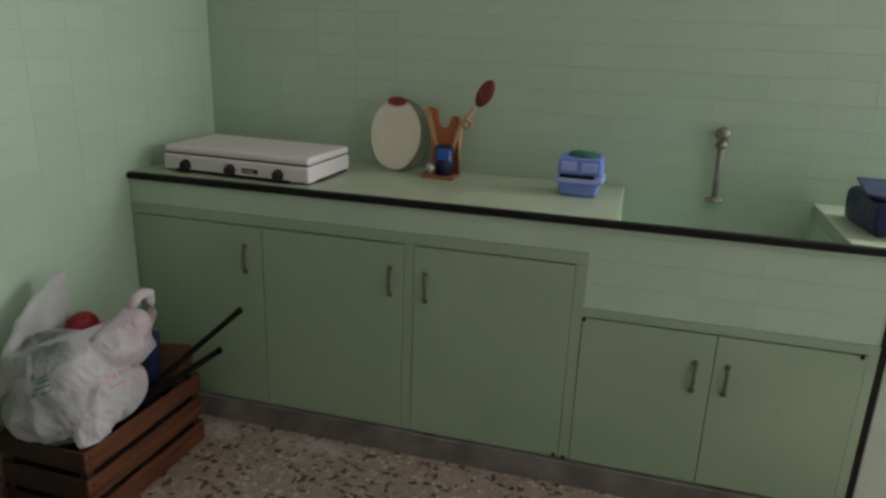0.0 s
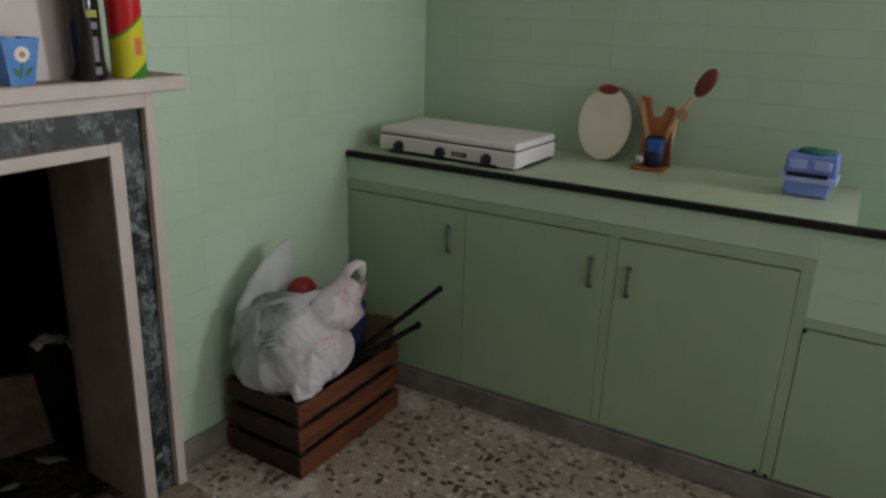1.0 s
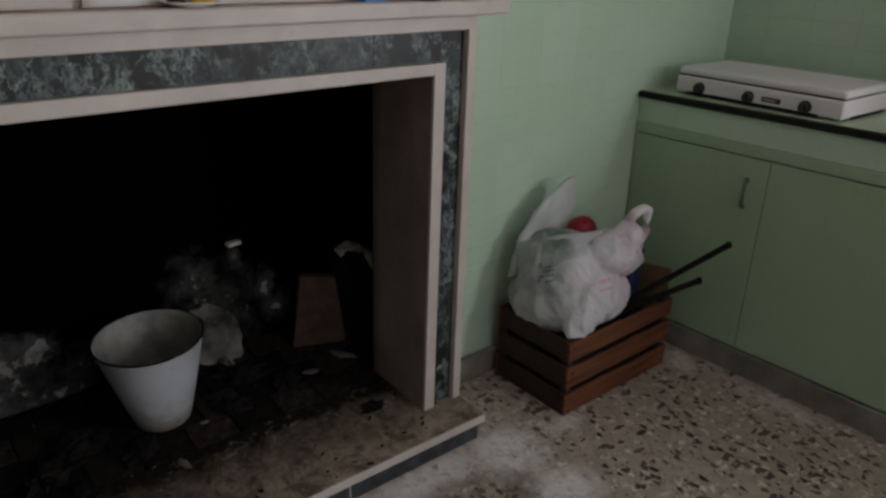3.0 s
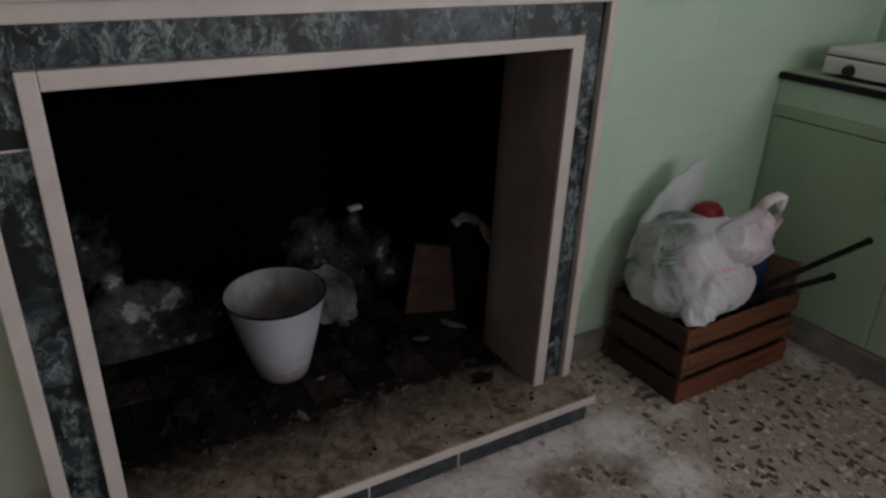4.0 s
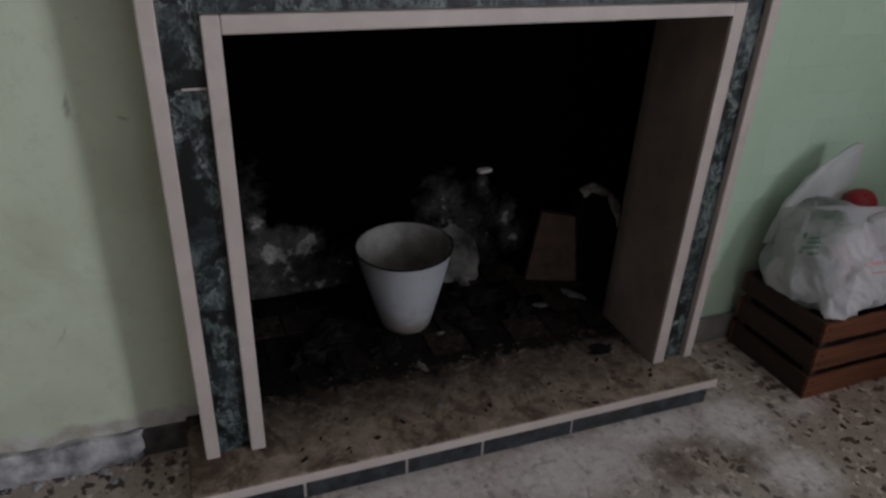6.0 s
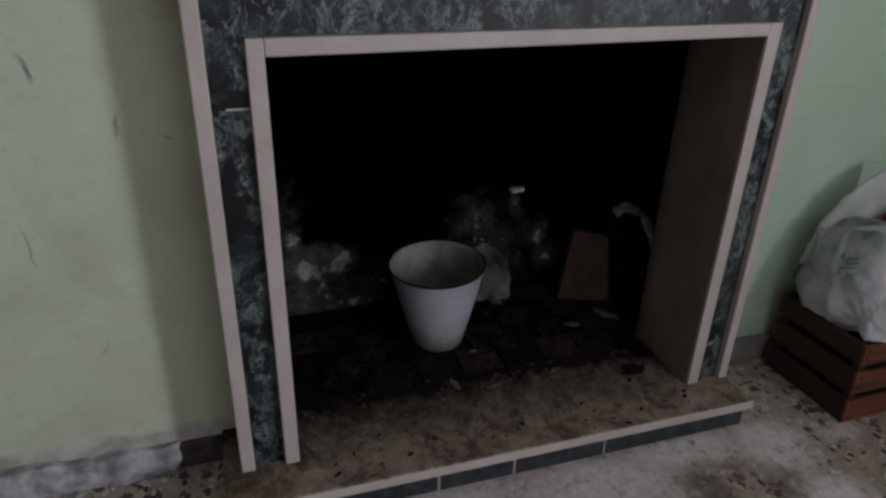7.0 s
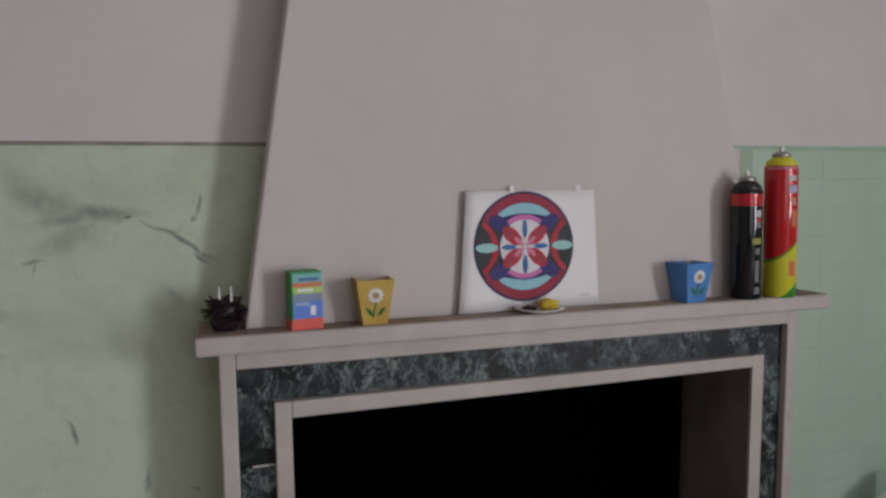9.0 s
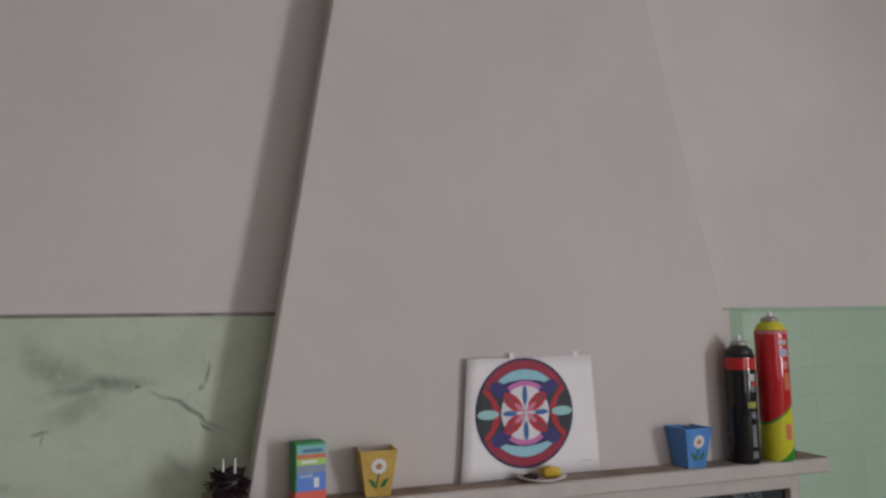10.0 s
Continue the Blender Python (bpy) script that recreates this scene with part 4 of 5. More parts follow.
part("sponge", blob(bmesh.new(), (0.074, 0.046, 0.124), (0.052, 0.036, 0.014), 3, 0.3), M["sponge"], caddy, "dark green scourer lying in the bin", True)

bundle = thing("folded_bag", "dark blue folded plastic bag on the worktop", "bag", RUN @ pose(2.255, 0.105, TOP, 0, 0, 4))
bm = new_box(-0.02, 0.30, 0.0, 0.24, 0.002, 0.092, 0.02, 3)
bmesh.ops.subdivide_edges(bm, edges=bm.edges[:], cuts=3, use_grid_fill=True)
for v in bm.verts:
    v.co += noise.noise_vector(v.co * 14) * 0.014
    v.co.z = max(v.co.z, 0.002)
part("fold", bm, M["navy"], bundle, smooth=True)
bm = bmesh.new()
prism(bm, [(-0.040, 0.03, 0.105), (0.05, -0.01, 0.092), (0.28, 0.0, 0.100), (0.28, 0.22, 0.108), (0.0, 0.24, 0.112)], (0, 0, 0.006))
part("flap", bm, M["navy"], bundle, "creased top flap")
part("label", new_box(0.10, 0.17, -0.014, -0.008, 0.03, 0.07), M["paleblue"], bundle, "pale label")
part("strip", new_box(0.05, 0.30, -0.03, 0.0, 0.001, 0.008), M["red"], bundle, "thin red strip under the bag")


# ---- by the wall: crate, carrier bag, sticks ----
def worn_board(x0, x1, y0, y1, z0, z1):
    """A thin sawn board with chipped, wavering edges."""
    bm = new_box(x0, x1, y0, y1, z0, z1)
    long = [e for e in bm.edges if abs((e.verts[0].co - e.verts[1].co)[0 if x1 - x0 > y1 - y0 else 1]) > 0.1]
    bmesh.ops.subdivide_edges(bm, edges=long, cuts=22, use_grid_fill=True)
    for v in bm.verts:
        k = Vector((v.co.x * 14, v.co.y * 14, z0 * 90))
        edge = 1 if v.co.z > (z0 + z1) / 2 else -1
        v.co.z += 0.0035 * noise.noise(k + Vector((0, 0, edge * 3))) + 0.0025 * noise.noise(k * 4 + Vector((0, 0, edge * 7)))
        v.co.z = max(v.co.z, 0.002)
    bmesh.ops.bevel(bm, geom=[e for e in bm.edges if e.calc_length() > 0.005 and abs(e.verts[0].co.z - e.verts[1].co.z) < 0.004], offset=0.0012, segments=1, affect="EDGES")
    return bm


crate = thing("wooden_crate", "reddish-brown slatted wooden crate on the floor", "crate", pose(0.036, 1.425, 0, 0, 0, 1.0))
CW, CL, CH = 0.300, 0.498, 0.250
for z0, z1 in ((0.003, 0.074), (0.097, 0.166), (0.189, 0.250)):
    part("slat", worn_board(CW - 0.009, CW, 0.0, CL, z0, z1), M["crate"], crate)
    part("slat", worn_board(0.0, 0.009, 0.0, CL, z0, z1), M["crate"], crate)
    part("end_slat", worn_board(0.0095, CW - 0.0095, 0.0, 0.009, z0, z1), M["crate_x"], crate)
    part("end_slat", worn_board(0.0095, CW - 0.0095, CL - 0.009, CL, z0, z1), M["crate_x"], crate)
    for z in (z0 + 0.018, z1 - 0.018):
        for y in (0.018, CL - 0.018):
            part("nail", rod(bmesh.new(), (CW - 0.002, y, z), (CW + 0.0012, y, z), 0.003, 0.0025, 8), M["char"], crate)
for u in (0.010, CW - 0.034):
    for v in (0.010, CL - 0.034):
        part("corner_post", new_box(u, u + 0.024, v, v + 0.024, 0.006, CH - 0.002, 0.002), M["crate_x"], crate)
for k in range(4):
    part("bottom_board", new_box(0.0095 + k * 0.0705, 0.0755 + k * 0.0705, 0.0095, CL - 0.0095, 0.006, 0.014), M["inside"], crate)
# added filler, its near-black colour gives the shade seen between the slats
part("packing", new_box(0.016, CW - 0.016, 0.016, CL - 0.016, 0.0145, 0.185, 0.01), M["char"], crate, "dark filler added so the gaps between the slats turn black")

bag = thing("carrier_bag", "full white plastic carrier bag sitting in the crate", "carrier bag", pose(0, 0, 0))
# lobes of the filled bag, fused into one film: centre and half sizes
bm = bmesh.new()
for centre, size in (((0.155, 1.580, 0.370), (0.132, 0.152, 0.115)), ((0.155, 1.560, 0.300), (0.158, 0.152, 0.095)), ((0.225, 1.620, 0.318), (0.108, 0.130, 0.092)), ((0.130, 1.575, 0.432), (0.095, 0.125, 0.066)),
                     ((0.230, 1.685, 0.440), (0.080, 0.100, 0.065)), ((0.270, 1.725, 0.480), (0.034, 0.048, 0.052)), ((0.270, 1.540, 0.300), (0.066, 0.080, 0.060)), ((0.300, 1.500, 0.276), (0.046, 0.054, 0.038)), ((0.322, 1.462, 0.262), (0.026, 0.030, 0.020))):
    vs = bmesh.ops.create_icosphere(bm, subdivisions=4, radius=1)["verts"]
    for v in vs:
        p = Vector(centre) + Vector((v.co.x * size[0], v.co.y * size[1], v.co.z * size[2]))
        k = 1 + 0.07 * noise.noise(p * 7)
        v.co = Vector(centre) + (p - Vector(centre)) * k
        v.co.x = max(v.co.x, 0.010)
        v.co.z = max(v.co.z, 0.188)
        if v.co.z < 0.254:
            v.co.x, v.co.y = min(v.co.x, 0.322), max(v.co.y, 1.438)
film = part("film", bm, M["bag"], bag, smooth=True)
fuse = film.modifiers.new("fuse", "REMESH")
fuse.mode, fuse.voxel_size, fuse.use_smooth_shade = "VOXEL", 0.0045, True
ease = film.modifiers.new("ease", "SMOOTH")
ease.factor, ease.iterations = 0.5, 9
# the fused skin, then folds that run down from the handles
skin = bpy.data.meshes.new_from_object(film.evaluated_get(bpy.context.evaluated_depsgraph_get()))
film.modifiers.clear()
film.data = skin


def crease(p):
    """Planes that meet in sharp crests, longer down the bag than across it, with finer ones between."""
    q = p + noise.noise_vector(p * 6) * 0.03
    near, _ = noise.voronoi(Vector((q.x * 13 + q.z * 4, q.y * 14 - q.z * 6, q.z * 7)))
    fine, _ = noise.voronoi(Vector((q.x * 28, q.y * 30 + q.z * 14, q.z * 17 + 5)))
    return 0.007 - 0.026 * min(0.5, near[1] - near[0]) - 0.009 * min(0.5, fine[1] - fine[0]) + 0.006 * noise.noise(p * 5)


for v, move in zip(skin.vertices, [v.normal * crease(v.co) for v in skin.vertices]):
    v.co += move
    v.co.x = max(v.co.x, 0.008)
for p in skin.polygons:
    p.use_smooth = True


def film_strip(name, rows, label):
    """A crumpled strip of film through pairs of edge points, folded double."""
    bm = bmesh.new()
    grid = []
    pairs = [(Vector(a), Vector(b)) for a, b in rows]
    for (a, b), (c, d) in zip(pairs, pairs[1:]):
        for s in range(4):
            t = s / 4
            grid.append((a.lerp(c, t), b.lerp(d, t)))
    grid.append(pairs[-1])
    vs = []
    for a, b in grid:
        vs.append([bm.verts.new(a.lerp(b, k / 6) + noise.noise_vector(a.lerp(b, k / 6) * 28) * 0.007 + Vector((0.008 * math.sin(k * 2.1), 0, 0))) for k in range(7)])
    for p, q in zip(vs, vs[1:]):
        for k in range(6):
            bm.faces.new((p[k], p[k + 1], q[k + 1], q[k]))
    g = bmesh.ops.extrude_face_region(bm, geom=bm.faces[:])
    bmesh.ops.translate(bm, vec=(0.006, -0.003, 0), verts=[v for v in g["geom"] if isinstance(v, bmesh.types.BMVert)])
    part(name, bm, M["thinbag"], bag, label, True)


film_strip("handle", [((0.060, 1.432, 0.36), (0.085, 1.668, 0.42)), ((0.065, 1.458, 0.47), (0.085, 1.668, 0.49)), ((0.072, 1.512, 0.555), (0.095, 1.668, 0.56)), ((0.082, 1.582, 0.618), (0.095, 1.668, 0.620)), ((0.088, 1.640, 0.650), (0.092, 1.664, 0.648))], "thin upright bag handle")
film_strip("rim", [((0.100, 1.445, 0.34), (0.075, 1.450, 0.470)), ((0.180, 1.510, 0.36), (0.140, 1.520, 0.498)), ((0.240, 1.590, 0.38), (0.195, 1.605, 0.512)), ((0.285, 1.665, 0.39), (0.245, 1.685, 0.512))], "open rim of the bag")
film_strip("handle", [((0.215, 1.610, 0.482), (0.285, 1.655, 0.370)), ((0.255, 1.680, 0.535), (0.312, 1.715, 0.400)), ((0.275, 1.718, 0.580), (0.314, 1.758, 0.425))], "crumpled bag handle")
loop = [(0.274, 1.712, 0.550), (0.284, 1.730, 0.575), (0.292, 1.755, 0.585), (0.290, 1.777, 0.574), (0.286, 1.788, 0.548), (0.284, 1.788, 0.512), (0.282, 1.774, 0.480), (0.278, 1.752, 0.455)]
bm = tube(bmesh.new(), loop, 0.015, 10)
for v in bm.verts:
    v.co += noise.noise_vector(v.co * 34) * 0.006
part("handle", bm, M["bag"], bag, "twisted loop of the bag's handle", True)
GREEN_AT, PINK_AT = (0.21, 1.440, 0.405), (0.31, 1.59, 0.380)
SKIN = BVHTree.FromPolygons([v.co for v in skin.vertices], [tuple(p.vertices) for p in skin.polygons])


def printed_on_film(centre, bars, colour, label):
    """Printed bars lying on the film: each along the side, up it, and its length, height and slope."""
    ahead = Vector((-0.60, 0.72, -0.36)).normalized()
    side = ahead.cross(Vector((0, 0, 1))).normalized()
    up = side.cross(ahead)
    bm = bmesh.new()
    for u, v, long, tall, slope in bars:
        rows = []
        for j in (0, 1):
            row = []
            for i in range(9):
                a = (i / 8 - 0.5) * long
                p = Vector(centre) + side * (u + a) + up * (v + a * slope + j * tall) - ahead * 0.4
                hit = SKIN.ray_cast(p, ahead)
                row.append(bm.verts.new(hit[0] - ahead * 0.0015) if hit[0] else None)
            rows.append(row)
        for i in range(8):
            four = (rows[0][i], rows[0][i + 1], rows[1][i + 1], rows[1][i])
            if all(four):
                bm.faces.new(four)
    part("print", bm, colour, bag, label)


printed_on_film(GREEN_AT, [(-0.020, 0.030, 0.010, 0.016, 0.3), (0.004, 0.034, 0.024, 0.006, 0.3), (0.006, 0.022, 0.030, 0.007, 0.3), (0.0, 0.006, 0.042, 0.008, 0.3), (-0.018, -0.012, 0.012, 0.010, 0.3), (0.010, -0.008, 0.026, 0.007, 0.3)], ink("bag_green", (0.15, 0.27, 0.20)), "faded green print")
printed_on_film(PINK_AT, [(-0.012, 0.006, 0.050, 0.010, 0.35), (0.004, -0.012, 0.034, 0.005, 0.35)], ink("bag_pink", (0.74, 0.45, 0.47)), "faded pink print")
part("ball", blob(bmesh.new(), (0.130, 1.676, 0.480), (0.045, 0.049, 0.046), 3, 0.03), M["red"], bag, "round red lid showing in the bag", True)
plank = thing("loose_plank", "brown board standing upright inside the crate's end", "plank", pose(0.034, 1.425, 0, 0, 0, 1.0))
bm = bmesh.new()
prism(bm, [(0.020, CL - 0.024, 0.186), (0.286, CL - 0.024, 0.186), (0.288, CL - 0.020, 0.352), (0.150, CL - 0.020, 0.334), (0.022, CL - 0.022, 0.318)], (0, 0.011, 0))
part("board", bm, M["inside"], plank)
box_b = thing("blue_packet", "dark blue packet behind the carrier bag in the crate", "packet", pose(0.215, 1.785, 0.19, -6, 0, 8))
bm = new_box(-0.05, 0.05, -0.03, 0.03, 0.0, 0.235, 0.006)
part("wrap", bm, M["navy"], box_b)

for p, q, r in (((0.225, 1.66, 0.205), (0.449, 1.988, 0.462), 0.0095), ((0.245, 1.64, 0.215), (0.405, 1.93, 0.340), 0.010)):
    poker = thing("fire_iron", "black iron fire tongs lying across the crate", "fire iron", group="fire irons")
    p, q = Vector(p), Vector(q)
    part("shaft", tube(bmesh.new(), [p, p.lerp(q, 0.5) + Vector((0, 0, 0.003)), q], r, 10), M["char"], poker, smooth=True)
    part("tip", blob(bmesh.new(), tuple(q), (r * 1.15, r * 1.15, r * 1.3), 2, 0.1), M["char"], poker, smooth=True)


# ---- in the firebox ----
bucket = thing("enamel_bucket", "white enamel bucket with dark rim on the hearth", "bucket", pose(-0.240, 0.450, HZ + 0.002, 2, 2, 0))
prof = [(0.0, 0.0), (0.066, 0.0), (0.072, 0.004), (0.080, 0.030), (0.098, 0.10), (0.119, 0.185), (0.134, 0.252), (0.137, 0.256), (0.134, 0.260), (0.130, 0.254), (0.115, 0.185), (0.094, 0.10), (0.076, 0.032), (0.060, 0.012), (0.0, 0.010)]
def open_lathe(prof):
    bm = lathe(bmesh.new(), [(max(r, 0.002), z) for r, z in prof], 56)
    bm.faces.ensure_lookup_table()
    bmesh.ops.delete(bm, geom=[bm.faces[-1]], context="FACES_ONLY")
    return bm


part("body", open_lathe(prof[:9]), M["enamel"], bucket, smooth=True)
part("lining", open_lathe([(r - 0.0006, z) for r, z in prof[:7:-1]]), plain("grey_enamel", (0.15, 0.145, 0.128), (0.30, 0.29, 0.262), 16, 0.55, 0.2), bucket, "stained grey enamel inside", True)
part("rim", tube(bmesh.new(), [(0.1355 * math.cos(a), 0.1355 * math.sin(a), 0.258) for a in (2 * math.pi * k / 48 for k in range(49))], 0.0028, 8), M["char"], bucket, "thin dark worn rim", True)
for s in (-1, 1):
    part("ear", new_box(-0.012, 0.012, s * 0.139 - 0.004, s * 0.139 + 0.003, 0.228, 0.260, 0.003), M["char"], bucket, "dark metal handle ear")
part("bail", tube(bmesh.new(), [(-0.141 * math.sin(a), -0.143 * math.cos(a), 0.246 + 0.004 * math.sin(a) - 0.018 * math.sin(a) ** 2) for a in (math.pi * k / 24 for k in range(25))], 0.0028, 8), M["char"], bucket, "thin wire bail lying on the rim", True)

brick = thing("fire_brick", "reddish fire brick propped against the firebox back", "brick", pose(-0.330, 0.984, HZ, 0, -9, -20))
bm = bmesh.new()
prism(bm, [(0.0, -0.088, 0.0), (0.0, 0.085, 0.0), (0.0, 0.062, 0.222), (0.0, -0.050, 0.236)], (-0.05, 0, 0))
bmesh.ops.bevel(bm, geom=bm.edges[:], offset=0.004, segments=2, profile=0.5, affect="EDGES")
part("clay", bm, M["brick"], brick)
grate = thing("arched_stone", "dark arched stone with an ash-pale rim in the firebox", "stone", pose(-0.315, 1.150, HZ, 0, -4, -12))
hump = [(-0.098, 0.245), (-0.080, 0.292), (-0.055, 0.312), (-0.025, 0.306), (0.008, 0.284), (0.036, 0.250), (0.056, 0.205), (0.068, 0.155)]
bm = bmesh.new()
prism(bm, [(0, y, z) for y, z in [(-0.095, 0.0)] + hump + [(0.075, 0.0)]], (-0.06, 0, 0))
part("block", bm, M["char"], grate)
bm = tube(bmesh.new(), [(-0.008, y, z + 0.002) for y, z in hump[1:]], 0.017, 10)
for v in bm.verts:
    v.co += noise.noise_vector(v.co * 45) * 0.013
part("ash_rim", bm, M["crust"], grate, "pale ash crust")

rng = random.Random(4)


def rubble(name, label, category, mat, spots, group):
    for x, y, z, a, b, c in spots:
        o = thing(name, label, category, pose(x, y, z, 0, 0, rng.uniform(0, 360)), group)
        bm = bmesh.new()
        blob(bm, (0, 0, c * 0.8), (a, b, c), 3, 0.9, 9)
        for v in bm.verts:
            v.co += noise.noise_vector(v.co * 30 + Vector((x, y, z)) * 7) * min(a, b) * 0.35
            v.co.z = max(v.co.z, 0.0)
        part("lump", bm, M[mat], o)


rubble("ash_heap", "pale grey heap of ash and burnt plaster", "ash", "ash",
       [(-0.445, 0.70, HZ, 0.025, 0.08, 0.010)], "ash heaps")
slabs = ((-0.415, 0.672, 0.088, 0.185, 0.0, "slab"), )
for x, y, half, tall, lean, face in slabs:
    o = thing("plaster_slab", "smoke-stained slab of old plaster leaning on the firebox back", "plaster slab", pose(x, y, HZ, lean, -16, rng.uniform(-8, 8)), "plaster slabs")
    bm = bmesh.new()
    edge = []
    for k in range(30):
        a = 2 * math.pi * k / 30
        r = 1 + 0.10 * noise.noise(Vector((math.cos(a) * 9 + 5, math.sin(a) * 9, 3))) + 0.42 * noise.noise(Vector((math.cos(a) * 1.7 + x * 40, math.sin(a) * 1.7 + y * 30, 0)))
        edge.append((0, half * r * math.cos(a), tall * (0.5 + 0.5 * max(-1.0, r * math.sin(a) * (1.0 if math.sin(a) > 0 else 1.3)))))
    prism(bm, edge, (-0.02, 0, 0))
    part("slab", bm, M[face], o)
chip = thing("plaster_chip", "small white chip of plaster on a slab's top", "plaster chip", pose(-0.475, 0.782, 0.440, 0, 0, 10))
part("chip", new_box(-0.012, 0.012, -0.022, 0.022, 0.0, 0.012, 0.003), M["petal"], chip)
rubble("charred_log", "charred piece of wood lying on the hearth", "charred wood", "char",
       [(-0.12, 0.36, HZ, 0.05, 0.03, 0.010), (-0.16, 0.62, HZ, 0.045, 0.03, 0.011), (-0.05, 0.22, HZ, 0.05, 0.025, 0.007), (-0.20, 0.80, HZ, 0.05, 0.03, 0.010),
        (-0.16, 0.15, HZ, 0.06, 0.04, 0.012), (0.06, 0.93, HZ, 0.03, 0.02, 0.005), (-0.24, 0.24, HZ, 0.05, 0.05, 0.014), (-0.30, 0.70, HZ, 0.06, 0.05, 0.012)], "charred wood")
rubble("plaster_flake", "pale flake of plaster lying on the hearth", "plaster flake", "ash",
       [(-0.015, 0.43, HZ, 0.022, 0.008, 0.002), (-0.15, 0.53, HZ, 0.010, 0.006, 0.003), (0.15, 0.42, HZ, 0.012, 0.010, 0.004), (-0.22, 1.005, HZ, 0.035, 0.012, 0.008),
        (-0.20, 0.88, HZ, 0.02, 0.01, 0.004)], "plaster flakes")
# crumbs, soot flecks and twigs strewn over the slab
bm = bmesh.new()
for k in range(240):
    x, y = rng.uniform(-0.45, 0.262), rng.uniform(-0.02, 1.14)
    s = (0.0012 + 0.0048 * rng.random() ** 3) * (1.3 if x < 0 else 0.9)
    q = bmesh.ops.create_icosphere(bm, subdivisions=1, radius=s)["verts"]
    st = rng.uniform(1, 2.6)
    ang = rng.uniform(0, 3.14)
    for v in q:
        v.co = Vector((x + v.co.x * st * math.cos(ang) - v.co.y * math.sin(ang), y + v.co.x * st * math.sin(ang) + v.co.y * math.cos(ang), HZ + 0.3 * s + v.co.z * 0.6))
ob = new("soot_crumbs", finish("soot_crumbs", bm, M["char"]))
tagged(ob, "dark soot crumbs strewn over the hearth slab", "soot crumbs", kind="stuff")


# ---- on the mantel shelf ----
S = SHELF


def daisy(parent, w, z, x):
    """Painted daisy with stem and two leaves on a pot's front."""
    for k in range(10):
        a = 2 * math.pi * k / 10
        bm = bmesh.new()
        prism(bm, [(x, 0.0105 * math.cos(a) + 0.0055 * math.cos(b) * math.cos(a) - 0.004 * math.sin(b) * math.sin(a), z + 0.0105 * math.sin(a) + 0.0055 * math.cos(b) * math.sin(a) + 0.004 * math.sin(b) * math.cos(a)) for b in (2 * math.pi * j / 10 for j in range(10))], (0.0008, 0, 0))
        part("petal", bm, M["petal"], parent)
    bm = bmesh.new()
    prism(bm, [(x + 0.001, 0.0062 * math.cos(a), z + 0.0062 * math.sin(a)) for a in (2 * math.pi * k / 16 for k in range(16))], (0.001, 0, 0))
    part("flower_eye", bm, M["daisy"], parent)
    bm = bmesh.new()
    prism(bm, [(x, -0.001, z - 0.014), (x, 0.002, z - 0.014), (x, -0.004, z - 0.046), (x, -0.007, z - 0.046)], (0.0006, 0, 0))
    part("stem", bm, M["leaf"], parent)
    for s in (-1, 1):
        bm = bmesh.new()
        prism(bm, [(x + 0.0003 * s, s * 0.003, z - 0.042), (x + 0.0003 * s, s * 0.012, z - 0.040), (x + 0.0003 * s, s * 0.021, z - 0.024), (x + 0.0003 * s, s * 0.010, z - 0.028)], (0.0006, 0, 0))
        part("leaf", bm, M["leaf"], parent)


def flower_pot(label, mat, m):
    """A small square tin pot, wider at the top, with a daisy on its front."""
    pot = thing("flower_pot", label, "flower pot", m, "painted pots")
    bm = bmesh.new()
    h, a, b, t = 0.090, 0.024, 0.0375, 0.003
    v = []
    for z, r in ((0, a), (h, b), (h, b - t), (0.006, a - t)):
        v.append([bm.verts.new((x * r, y * r, z)) for x, y in ((1, -1), (1, 1), (-1, 1), (-1, -1))])
    for p, q in zip(v, v[1:]):
        for k in range(4):
            bm.faces.new((p[k], p[(k + 1) % 4], q[(k + 1) % 4], q[k]))
    bm.faces.new(v[0][::-1])
    bm.faces.new(v[3])
    part("tin", bm, mat, pot)
    part("inside_tin", new_box(-b + t + 0.004, b - t - 0.004, -b + t + 0.004, b - t - 0.004, h - 0.020, h - 0.012), M["daisy"], pot, "brown inside of the pot")
    daisy(pot, 0, 0.060, a + 0.0008 + 0.060 * (b - a) / h)
    # tilt the painting with the sloping front
    sl = math.degrees(math.atan((b - a) / h))
    for o in list(pot.children):
        if o.name.split(".")[0] in ("petal", "flower_eye", "stem", "leaf"):
            c = Matrix.Translation((a + 0.0008 + 0.060 * (b - a) / h, 0, 0.060))
            o.matrix_local = c @ pose(0, 0, 0, 0, sl, 0) @ c.inverted()
    return pot


flower_pot("small blue tin flower pot with a painted daisy", M["bluepot"], pose(0.152, 0.890, S, 0, 0, 4))
flower_pot("small yellow tin flower pot with a painted daisy", M["yellowpot"], pose(0.148, 0.157, S, 0, 0, -2))

carton = thing("small_carton", "small green, blue and red printed carton", "carton", pose(0.150, 0.022, S, 0, 0, 8))
part("carton_body", new_box(-0.022, 0.022, -0.030, 0.030, 0.0, 0.112, 0.002), ink("carton_green", (0.06, 0.32, 0.10)), carton)
